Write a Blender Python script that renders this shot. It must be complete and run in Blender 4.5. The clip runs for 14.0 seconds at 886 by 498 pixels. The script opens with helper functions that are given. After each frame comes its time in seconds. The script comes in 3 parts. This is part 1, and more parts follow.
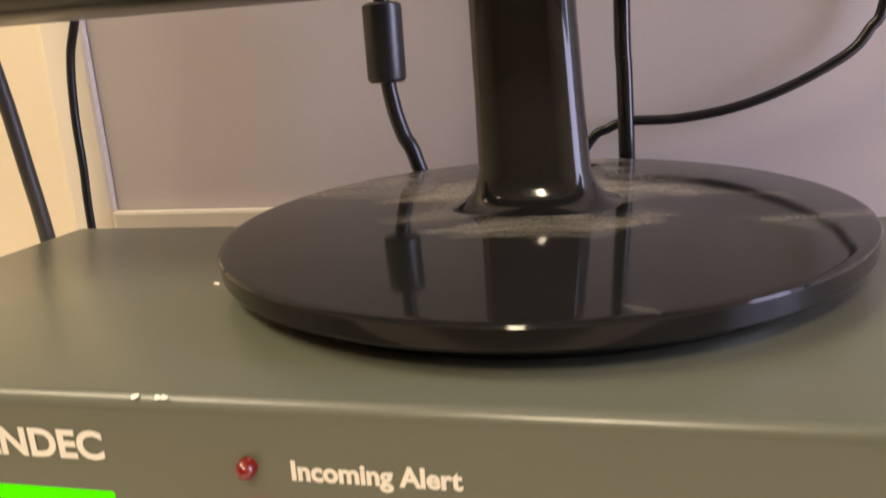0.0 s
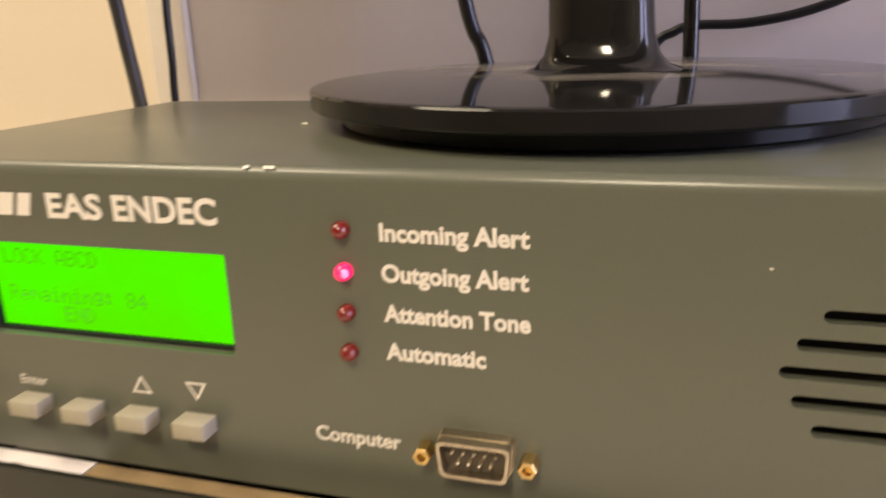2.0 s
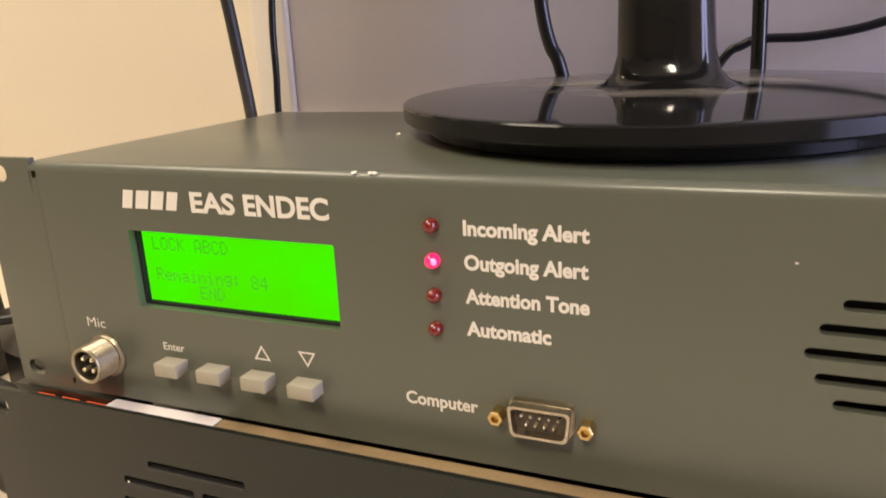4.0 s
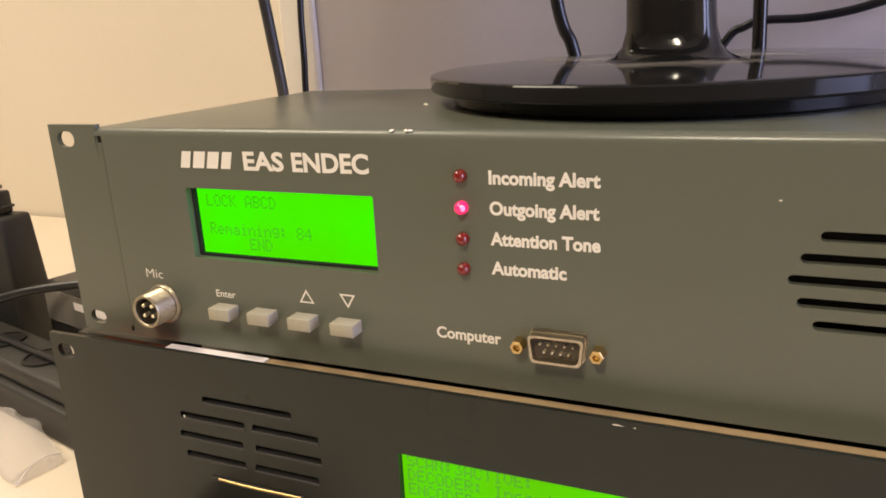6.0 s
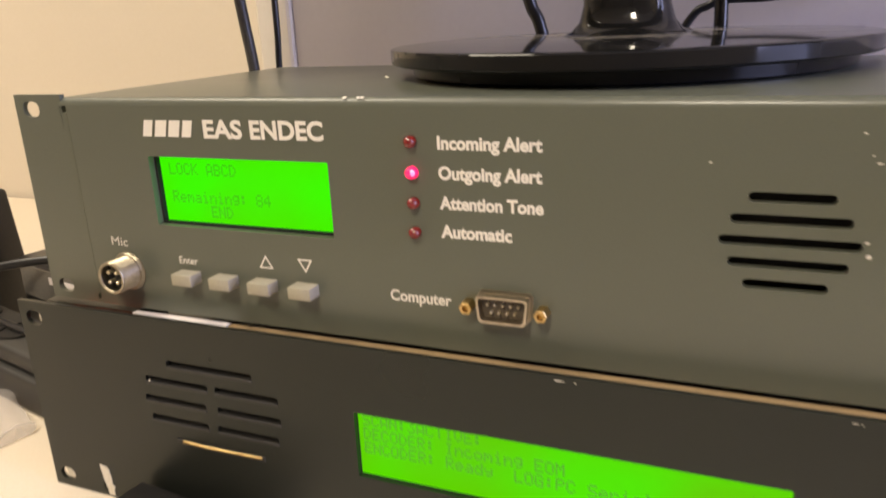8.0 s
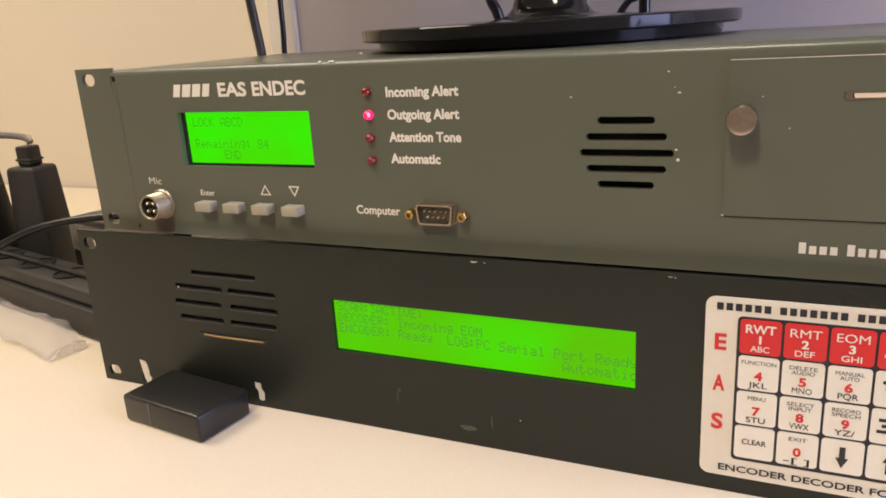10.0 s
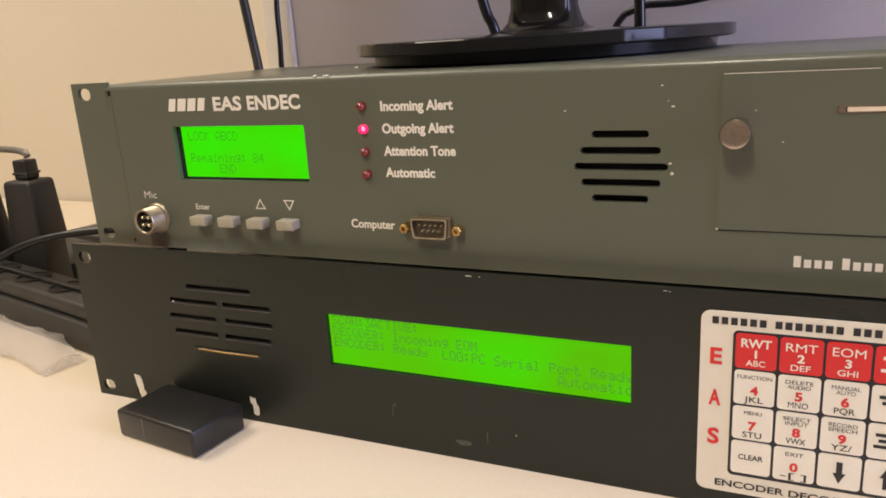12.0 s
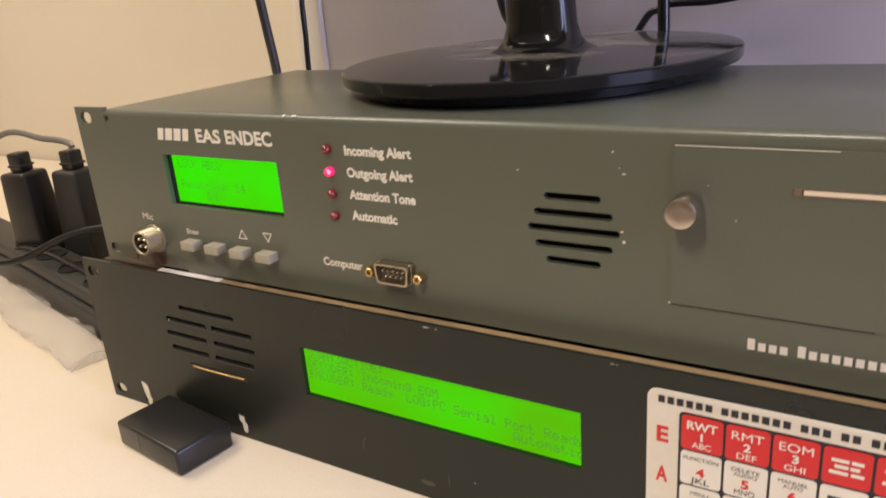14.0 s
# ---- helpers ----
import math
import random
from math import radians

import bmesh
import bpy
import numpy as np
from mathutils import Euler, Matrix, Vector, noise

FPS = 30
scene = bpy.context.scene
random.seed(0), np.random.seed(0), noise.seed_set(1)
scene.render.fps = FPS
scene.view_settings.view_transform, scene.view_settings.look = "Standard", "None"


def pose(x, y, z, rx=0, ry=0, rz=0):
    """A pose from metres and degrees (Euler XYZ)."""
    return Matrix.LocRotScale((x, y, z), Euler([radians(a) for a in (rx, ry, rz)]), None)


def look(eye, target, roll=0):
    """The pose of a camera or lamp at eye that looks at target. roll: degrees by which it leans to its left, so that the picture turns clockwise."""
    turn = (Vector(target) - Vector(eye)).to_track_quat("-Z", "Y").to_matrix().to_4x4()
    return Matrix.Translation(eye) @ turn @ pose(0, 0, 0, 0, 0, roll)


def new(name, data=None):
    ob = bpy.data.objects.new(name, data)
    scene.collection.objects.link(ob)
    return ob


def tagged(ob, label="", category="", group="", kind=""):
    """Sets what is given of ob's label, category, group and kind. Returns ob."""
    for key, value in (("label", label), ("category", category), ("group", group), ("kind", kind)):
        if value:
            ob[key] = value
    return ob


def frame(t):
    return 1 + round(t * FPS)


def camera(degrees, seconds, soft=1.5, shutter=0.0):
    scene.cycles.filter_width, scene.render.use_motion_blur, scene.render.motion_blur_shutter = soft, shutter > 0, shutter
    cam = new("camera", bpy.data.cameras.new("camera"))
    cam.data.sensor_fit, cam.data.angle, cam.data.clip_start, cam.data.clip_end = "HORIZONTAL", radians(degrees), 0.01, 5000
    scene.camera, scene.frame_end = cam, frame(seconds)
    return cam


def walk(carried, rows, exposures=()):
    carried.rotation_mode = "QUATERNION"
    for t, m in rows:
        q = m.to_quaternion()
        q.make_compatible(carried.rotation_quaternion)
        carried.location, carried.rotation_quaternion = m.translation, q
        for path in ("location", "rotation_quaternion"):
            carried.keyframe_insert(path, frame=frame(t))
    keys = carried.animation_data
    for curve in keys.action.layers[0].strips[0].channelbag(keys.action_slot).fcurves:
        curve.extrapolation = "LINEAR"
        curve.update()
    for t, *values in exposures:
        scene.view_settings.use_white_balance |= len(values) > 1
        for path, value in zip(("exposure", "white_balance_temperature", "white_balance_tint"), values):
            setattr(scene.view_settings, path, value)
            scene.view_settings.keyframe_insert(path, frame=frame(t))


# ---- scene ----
cam = camera(60.85, 14.0, soft=1.7, shutter=0.5)
PATH = [
    (0, (0.2537, -0.1264, 0.2417), (-0.186, 1.760, -0.258), -3.76),
    (0.5, (0.2509, -0.1280, 0.2264), (-0.187, 1.752, -0.299), -3.10),
    (1, (0.2529, -0.1340, 0.2216), (-0.199, 1.742, -0.306), -2.74),
    (1.5, (0.2511, -0.1316, 0.2211), (-0.212, 1.743, -0.299), -2.19),
    (2, (0.2538, -0.1577, 0.2077), (-0.312, 1.674, -0.361), -1.98),
    (2.5, (0.2567, -0.1834, 0.2135), (-0.433, 1.608, -0.349), -2.69),
    (3, (0.2614, -0.2025, 0.2142), (-0.481, 1.569, -0.342), -3.09),
    (3.5, (0.2628, -0.1947, 0.2175), (-0.492, 1.575, -0.330), -2.91),
    (4, (0.2648, -0.1892, 0.2148), (-0.495, 1.576, -0.339), -2.67),
    (4.2, (0.2675, -0.1983, 0.2085), (-0.509, 1.554, -0.362), -2.98),
    (6.3, (0.2719, -0.2210, 0.2080), (-0.516, 1.530, -0.353), -2.94),
    (6.5, (0.2721, -0.2163, 0.2094), (-0.523, 1.527, -0.363), -3.22),
    (7, (0.2714, -0.2109, 0.2095), (-0.512, 1.536, -0.368), -3.10),
    (7.5, (0.2742, -0.1965, 0.2078), (-0.492, 1.563, -0.356), -2.65),
    (8, (0.2879, -0.2251, 0.2016), (-0.474, 1.527, -0.389), -2.68),
    (8.5, (0.3227, -0.2608, 0.1935), (-0.459, 1.477, -0.414), -2.88),
    (8.7, (0.3371, -0.2826, 0.1979), (-0.439, 1.450, -0.431), -3.27),
    (10.8, (0.3568, -0.3044, 0.1847), (-0.476, 1.433, -0.352), -3.71),
    (11, (0.3569, -0.3042, 0.1872), (-0.472, 1.434, -0.352), -3.76),
    (11.5, (0.3570, -0.3057, 0.1854), (-0.467, 1.436, -0.350), -3.79),
    (12, (0.3571, -0.3014, 0.1893), (-0.459, 1.444, -0.346), -3.66),
    (12.5, (0.3595, -0.2950, 0.1874), (-0.472, 1.441, -0.357), -3.64),
    (13, (0.3587, -0.2896, 0.1854), (-0.477, 1.443, -0.360), -3.49),
    (13.5, (0.3827, -0.2775, 0.2097), (-0.563, 1.368, -0.421), -3.61),
    (14, (0.4017, -0.2567, 0.2298), (-0.615, 1.330, -0.442), -4.66),
]
walk(cam, [(t, look(eye, target, roll)) for t, eye, target, roll in PATH],
     [(0, 0.06, 7600, 8), (1.5, 0.06, 7450, 8), (3, -0.04, 6900, 9), (6, -0.07, 6700, 9), (8, -0.06, 6600, 9), (9.5, -0.17, 6500, 10), (11, -0.29, 6500, 10), (14, -0.31, 6500, 10)])

# ---- light and exposure ----
scene.view_settings.exposure = 0.0
world = bpy.data.worlds.new("room_air")
world.use_nodes = True
world.node_tree.nodes["Background"].inputs[0].default_value = (0.9, 0.8, 0.68, 1)
world.node_tree.nodes["Background"].inputs[1].default_value = 0.03
scene.world = world


def area_lamp(name, eye, target, sx, sy, power, colour):
    data = bpy.data.lights.new(name, "AREA")
    data.shape, data.size, data.size_y, data.energy, data.color = "RECTANGLE", sx, sy, power, colour
    ob = new(name, data)
    ob.matrix_world = look(eye, target)
    return ob


WARM = (1.0, 0.88, 0.70)
area_lamp("ceiling_lamp", (0.22, -1.25, 1.62), (0.26, -0.8, 0), 0.14, 0.7, 40, WARM)
area_lamp("ceiling_lamp", (-0.85, -0.2, 1.62), (-0.75, -0.1, 0), 0.9, 0.5, 22, WARM)
area_lamp("blue_side_fill", (1.56, -0.06, 0.5), (0.3, 0.22, 0.25), 0.60, 0.9, 27, (0.53, 0.555, 0.93))

# ---- materials ----


def material(name, colour, rough=0.5, metal=0.0, grain=0.0, grain_scale=300.0, stain=0.0, stain_scale=12.0, stain_colour=None,
             bump=0.0, emit=None, emit_power=0.0, coat=0.0, rough_var=0.0, per_object=0.0, transmission=0.0, alpha=1.0):
    m = bpy.data.materials.new(name)
    m.use_nodes = True
    t = m.node_tree
    b = t.nodes["Principled BSDF"]
    b.inputs["Base Color"].default_value = (*colour, 1)
    b.inputs["Roughness"].default_value = rough
    b.inputs["Metallic"].default_value = metal
    b.inputs["Coat Weight"].default_value = coat
    b.inputs["Transmission Weight"].default_value = transmission
    b.inputs["Alpha"].default_value = alpha
    coord = t.nodes.new("ShaderNodeTexCoord")
    fine = t.nodes.new("ShaderNodeTexNoise")
    fine.inputs["Scale"].default_value, fine.inputs["Detail"].default_value = grain_scale, 4
    broad = t.nodes.new("ShaderNodeTexNoise")
    broad.inputs["Scale"].default_value, broad.inputs["Detail"].default_value, broad.inputs["Roughness"].default_value = stain_scale, 3, 0.5
    t.links.new(coord.outputs["Object"], fine.inputs["Vector"])
    t.links.new(coord.outputs["Object"], broad.inputs["Vector"])
    last = None
    if stain:
        ramp = t.nodes.new("ShaderNodeMapRange")
        ramp.interpolation_type = "SMOOTHSTEP"
        ramp.inputs["From Min"].default_value, ramp.inputs["From Max"].default_value, ramp.inputs["To Max"].default_value = 0.30, 0.80, stain
        t.links.new(broad.outputs["Fac"], ramp.inputs["Value"])
        mix = t.nodes.new("ShaderNodeMix")
        mix.data_type = "RGBA"
        mix.inputs["A"].default_value = (*colour, 1)
        mix.inputs["B"].default_value = (*(stain_colour or [c * 0.6 for c in colour]), 1)
        t.links.new(ramp.outputs["Result"], mix.inputs["Factor"])
        last = mix.outputs["Result"]
    if grain:
        mix = t.nodes.new("ShaderNodeMix")
        mix.data_type, mix.blend_type = "RGBA", "OVERLAY"
        mix.inputs["Factor"].default_value = grain
        mix.inputs["A"].default_value = (*colour, 1)
        if last:
            t.links.new(last, mix.inputs["A"])
        t.links.new(fine.outputs["Fac"], mix.inputs["B"])
        last = mix.outputs["Result"]
    if last:
        t.links.new(last, b.inputs["Base Color"])
    if rough_var:
        ramp = t.nodes.new("ShaderNodeMapRange")
        ramp.interpolation_type = "SMOOTHSTEP"
        ramp.inputs["From Min"].default_value, ramp.inputs["From Max"].default_value = 0.25, 0.75
        ramp.inputs["To Min"].default_value, ramp.inputs["To Max"].default_value = max(rough - rough_var, 0.02), min(rough + rough_var, 1)
        t.links.new(broad.outputs["Fac"], ramp.inputs["Value"])
        t.links.new(ramp.outputs["Result"], b.inputs["Roughness"])
    if bump:
        node = t.nodes.new("ShaderNodeBump")
        node.inputs["Strength"].default_value, node.inputs["Distance"].default_value = bump, 0.0004
        t.links.new(fine.outputs["Fac"], node.inputs["Height"])
        t.links.new(node.outputs["Normal"], b.inputs["Normal"])
    if emit:
        b.inputs["Emission Color"].default_value = (*emit, 1)
        b.inputs["Emission Strength"].default_value = emit_power
    return m


PAINT = material("grey_green_enamel", (0.110, 0.118, 0.088), 0.31, grain=0.07, grain_scale=1400, stain=0.25, stain_scale=7, stain_colour=(0.092, 0.092, 0.069), bump=0.05, rough_var=0.03)
BLACK_PANEL = material("black_anodised", (0.0115, 0.0125, 0.0096), 0.33, grain=0.1, grain_scale=1400, stain=0.4, stain_scale=14, stain_colour=(0.017, 0.0178, 0.014), bump=0.05, rough_var=0.08)
sheen = BLACK_PANEL.node_tree.nodes["Principled BSDF"].inputs
sheen["Specular IOR Level"].default_value = 0.40
sheen["Specular Tint"].default_value = (0.93, 1.0, 0.95, 1)
GLOSS_BLACK = material("gloss_black_plastic", (0.010, 0.0098, 0.0094), 0.10, stain=0.3, stain_scale=20, stain_colour=(0.014, 0.013, 0.012), rough_var=0.03)
GLOSS_BLACK.node_tree.nodes["Principled BSDF"].inputs["Specular IOR Level"].default_value = 0.36
MATT_BLACK = material("matt_black_plastic", (0.016, 0.015, 0.014), 0.34, grain=0.3, grain_scale=700, bump=0.15)
DARK_VOID = material("black_parts_and_slot_shade", (0.006, 0.006, 0.006), 0.8)
CABLE = material("black_cable_jacket", (0.010, 0.010, 0.011), 0.32, grain=0.2)
GREY_CABLE = material("grey_cable_jacket", (0.055, 0.052, 0.048), 0.4, grain=0.2)
INK = material("white_print", (0.78, 0.74, 0.66), 0.5, grain=0.15, grain_scale=1500)
STEEL = material("brushed_steel", (0.56, 0.48, 0.42), 0.24, metal=1.0, grain=0.3, grain_scale=600, rough_var=0.08)
NICKEL = material("worn_nickel", (0.50, 0.44, 0.34), 0.32, metal=1.0, grain=0.3, grain_scale=800, bump=0.2)
AGED_NICKEL = material("aged_nickel", (0.36, 0.32, 0.24), 0.38, metal=1.0, grain=0.3, grain_scale=800, bump=0.2)
BRASS = material("gilded_brass", (0.66, 0.47, 0.20), 0.32, metal=1.0, grain=0.2)
PIN = material("pin_metal", (0.78, 0.68, 0.48), 0.3, metal=0.8)
BUTTON = material("grey_button_plastic", (0.36, 0.33, 0.25), 0.5, grain=0.1, grain_scale=900, bump=0.12)
LED_DARK = material("unlit_red_lens", (0.16, 0.008, 0.006), 0.12, coat=0.6)
LED_LIT = material("lit_red_lens", (0.9, 0.03, 0.12), 0.15, emit=(1.0, 0.0, 0.11), emit_power=1.0, coat=0.6)
LED_HEART = material("lit_red_heart", (1.0, 0.3, 0.45), 0.2, emit=(1.0, 0.16, 0.48), emit_power=1.1)
def backlight(name, bright, dim):
    m = material(name, (0.0, 0.03, 0.0), 0.6, emit=bright, emit_power=1.0)
    t = m.node_tree
    t.nodes["Principled BSDF"].inputs["Specular IOR Level"].default_value = 0.08
    coord, tex, mix = t.nodes.new("ShaderNodeTexCoord"), t.nodes.new("ShaderNodeTexNoise"), t.nodes.new("ShaderNodeMix")
    tex.inputs["Scale"].default_value, tex.inputs["Detail"].default_value = 22, 1
    mix.data_type = "RGBA"
    mix.inputs["A"].default_value, mix.inputs["B"].default_value = (*bright, 1), (*dim, 1)
    t.links.new(coord.outputs["Object"], tex.inputs["Vector"])
    ramp = t.nodes.new("ShaderNodeMapRange")
    ramp.inputs["From Min"].default_value, ramp.inputs["From Max"].default_value = 0.35, 0.65
    t.links.new(tex.outputs["Fac"], ramp.inputs["Value"])
    t.links.new(ramp.outputs["Result"], mix.inputs["Factor"])
    t.links.new(mix.outputs["Result"], t.nodes["Principled BSDF"].inputs["Emission Color"])
    return m


LCD = backlight("green_backlight", (0.045, 0.98, 0.0), (0.07, 0.84, 0.0))
LCD_LONG = backlight("worn_green_backlight", (0.085, 0.80, 0.0), (0.125, 0.62, 0.0))
LCD_INK = material("liquid_crystal_segment", (0.01, 0.05, 0.0), 0.25, emit=(0.035, 0.53, 0.003), emit_power=1.0)
LCD_FAINT = material("faint_liquid_crystal_segment", (0.01, 0.05, 0.0), 0.25, emit=(0.05, 0.36, 0.006), emit_power=1.0)
LABEL_WHITE = material("cream_label", (0.74, 0.69, 0.6), 0.4, grain=0.1, stain=0.25, stain_scale=30, stain_colour=(0.66, 0.6, 0.5))
KEY_RED = material("red_key_print", (0.62, 0.02, 0.022), 0.4, grain=0.1)
KEY_WHITE = material("white_key_print", (0.78, 0.74, 0.66), 0.4, grain=0.1)
PRINT_BLACK = material("black_print", (0.016, 0.016, 0.02), 0.45)
PRINT_RED = material("red_print", (0.65, 0.025, 0.025), 0.45)
WOOD = material("raw_fibreboard_edge", (0.29, 0.20, 0.095), 0.7, grain=0.15, grain_scale=500, stain=0.35, stain_scale=40, bump=0.15)
TAN = material("pale_tan_plastic", (0.78, 0.65, 0.5), 0.5, grain=0.1)
PAPER = material("white_paper", (0.8, 0.74, 0.72), 0.75, grain=0.1)
ORANGE = material("orange_tape", (0.85, 0.12, 0.03), 0.5, grain=0.1)
DESK = material("cream_laminate", (0.74, 0.65, 0.52), 0.42, grain=0.12, grain_scale=700, stain=0.2, stain_scale=6, stain_colour=(0.6, 0.5, 0.38), rough_var=0.05)
WALL_WARM = material("cream_wall_paint", (0.70, 0.625, 0.52), 0.75, grain=0.04, grain_scale=250, stain=0.12, stain_scale=3, bump=0.06)
WALL_LILAC = material("grey_lilac_wall_paint", (0.62, 0.565, 0.535), 0.75, grain=0.04, grain_scale=250, stain=0.12, stain_scale=4, bump=0.06)
WALL_DIM = material("dim_unseen_wall", (0.44, 0.385, 0.31), 0.75, grain=0.04, grain_scale=250, stain=0.12, stain_scale=3, bump=0.06)
TRIM = material("white_gloss_paint", (0.78, 0.71, 0.6), 0.45, grain=0.08, stain=0.15)
FLOOR = material("brown_carpet", (0.14, 0.11, 0.08), 0.95, grain=0.6, grain_scale=200, bump=0.6)
CEIL = material("white_ceiling_paint", (0.78, 0.75, 0.7), 0.85, grain=0.1)


def dusty(name, clean, dust):
    """Gloss plastic with pale dust drifts on its upward faces, thicker round the middle."""
    m = material(name, clean, 0.07)
    m.node_tree.nodes["Principled BSDF"].inputs["Specular IOR Level"].default_value = 0.18
    t = m.node_tree
    out = t.nodes["Material Output"]
    soft = t.nodes.new("ShaderNodeBsdfDiffuse")
    soft.inputs["Color"].default_value = (*dust, 1)
    coord, geo = t.nodes.new("ShaderNodeTexCoord"), t.nodes.new("ShaderNodeNewGeometry")
    scale = t.nodes.new("ShaderNodeMapping")
    scale.inputs["Scale"].default_value = (17, 30, 16)
    scale.inputs["Rotation"].default_value = (0, 0, 0.35)
    smear, fine, split, norm = t.nodes.new("ShaderNodeTexNoise"), t.nodes.new("ShaderNodeTexNoise"), t.nodes.new("ShaderNodeSeparateXYZ"), t.nodes.new("ShaderNodeSeparateXYZ")
    smear.inputs["Scale"].default_value, smear.inputs["Detail"].default_value, smear.inputs["Distortion"].default_value = 1.0, 5, 0.7
    fine.inputs["Scale"].default_value, fine.inputs["Detail"].default_value = 700, 3
    t.links.new(coord.outputs["Object"], scale.inputs["Vector"])
    t.links.new(scale.outputs["Vector"], smear.inputs["Vector"])
    t.links.new(coord.outputs["Object"], fine.inputs["Vector"])
    length = t.nodes.new("ShaderNodeVectorMath")
    length.operation = "LENGTH"
    t.links.new(coord.outputs["Object"], length.inputs[0])
    near = t.nodes.new("ShaderNodeMapRange")
    near.inputs["From Min"].default_value, near.inputs["From Max"].default_value = 0.028, 0.072
    near.inputs["To Min"].default_value, near.inputs["To Max"].default_value = 0.24, 0.0
    t.links.new(length.outputs["Value"], near.inputs["Value"])
    t.links.new(coord.outputs["Object"], split.inputs["Vector"])
    back = t.nodes.new("ShaderNodeMapRange")
    back.inputs["From Min"].default_value, back.inputs["From Max"].default_value = -0.05, 0.06
    back.inputs["To Min"].default_value, back.inputs["To Max"].default_value = -0.26, 0.07
    t.links.new(split.outputs["Y"], back.inputs["Value"])
    total = t.nodes.new("ShaderNodeMath")
    total.operation = "ADD"
    t.links.new(smear.outputs["Fac"], total.inputs[0])
    t.links.new(near.outputs["Result"], total.inputs[1])
    more = t.nodes.new("ShaderNodeMath")
    more.operation = "ADD"
    t.links.new(total.outputs["Value"], more.inputs[0])
    t.links.new(back.outputs["Result"], more.inputs[1])
    ramp = t.nodes.new("ShaderNodeMapRange")
    ramp.inputs["From Min"].default_value, ramp.inputs["From Max"].default_value = 0.44, 0.76
    ramp.inputs["To Max"].default_value = 0.8
    t.links.new(more.outputs["Value"], ramp.inputs["Value"])
    t.links.new(geo.outputs["Normal"], norm.inputs["Vector"])
    up = t.nodes.new("ShaderNodeMapRange")
    up.inputs["From Min"].default_value, up.inputs["From Max"].default_value = 0.6, 0.95
    t.links.new(norm.outputs["Z"], up.inputs["Value"])
    a, b = t.nodes.new("ShaderNodeMath"), t.nodes.new("ShaderNodeMath")
    a.operation = b.operation = "MULTIPLY"
    t.links.new(ramp.outputs["Result"], a.inputs[0])
    t.links.new(up.outputs["Result"], a.inputs[1])
    t.links.new(a.outputs["Value"], b.inputs[0])
    speck = t.nodes.new("ShaderNodeMapRange")
    speck.inputs["From Min"].default_value, speck.inputs["From Max"].default_value, speck.inputs["To Min"].default_value = 0.4, 0.6, 0.55
    t.links.new(fine.outputs["Fac"], speck.inputs["Value"])
    t.links.new(speck.outputs["Result"], b.inputs[1])
    mix = t.nodes.new("ShaderNodeMixShader")
    t.links.new(b.outputs["Value"], mix.inputs["Fac"])
    t.links.new(t.nodes["Principled BSDF"].outputs["BSDF"], mix.inputs[1])
    t.links.new(soft.outputs["BSDF"], mix.inputs[2])
    t.links.new(mix.outputs["Shader"], out.inputs["Surface"])
    return m


DUSTY_BLACK = dusty("dusty_gloss_black", (0.011, 0.0108, 0.0104), (0.36, 0.33, 0.28))
DUST = material("pale_dust", (0.085, 0.08, 0.066), 0.8, grain=0.6, grain_scale=600)
STRIP_GREY = material("dark_grey_abs", (0.025, 0.0235, 0.0215), 0.5, grain=0.3, grain_scale=500, stain=0.4, stain_scale=25, bump=0.15)
SLOT_GREY = material("dull_grey_backing", (0.030, 0.030, 0.026), 0.7, grain=0.3)
PORT_BROWN = material("brown_insulator", (0.075, 0.058, 0.040), 0.45, grain=0.2)
STRIP_LIGHT = material("mid_grey_abs", (0.15, 0.138, 0.12), 0.5, grain=0.3, grain_scale=500, stain=0.3, stain_scale=25)
BAG = material("milky_polythene", (0.80, 0.75, 0.72), 0.22, stain=0.3, stain_scale=25, stain_colour=(0.70, 0.65, 0.64), alpha=0.32)
CHIP = material("bare_chipped_metal", (0.74, 0.69, 0.60), 0.5, metal=0.1, grain=0.6, grain_scale=900)
SCREEN = material("dark_screen", (0.01, 0.01, 0.012), 0.2)
DIFFUSER = material("lamp_diffuser", (0.9, 0.85, 0.75), 0.6, emit=(1.0, 0.85, 0.65), emit_power=2.5)
BLUE_GLOW = material("added_blue_glow", (0.2, 0.25, 0.5), 0.8, emit=(0.42, 0.5, 1.0), emit_power=1.2)

# ---- mesh helpers ----
MM = 0.001


def part(name, bm, mat, parent=None, label="", smooth=0.6):
    me = bpy.data.meshes.new(name)
    bmesh.ops.recalc_face_normals(bm, faces=bm.faces)
    bm.to_mesh(me)
    bm.free()
    if smooth:
        me.shade_smooth()
        me.set_sharp_from_angle(angle=smooth)
    for m in mat if isinstance(mat, (list, tuple)) else [mat]:
        me.materials.append(m)
    ob = new(name, me)
    if parent:
        ob.parent = parent
    if label:
        ob["label"] = label
    return ob


def thing(name, m, label, category, group=""):
    ob = new(name)
    ob.empty_display_size = 0.02
    ob.matrix_world = m
    return tagged(ob, label, category, group)


def add_box(bm, x0, x1, y0, y1, z0, z1, bevel=0.0, seg=2):
    vs = [bm.verts.new((x, y, z)) for x in (x0, x1) for y in (y0, y1) for z in (z0, z1)]
    fs = [bm.faces.new([vs[i] for i in f]) for f in ((0, 1, 3, 2), (4, 6, 7, 5), (0, 4, 5, 1), (2, 3, 7, 6), (0, 2, 6, 4), (1, 5, 7, 3))]
    if bevel:
        es = list({e for f in fs for e in f.edges})
        bmesh.ops.bevel(bm, geom=es, offset=bevel, segments=seg, affect="EDGES", profile=0.5)
    return bm


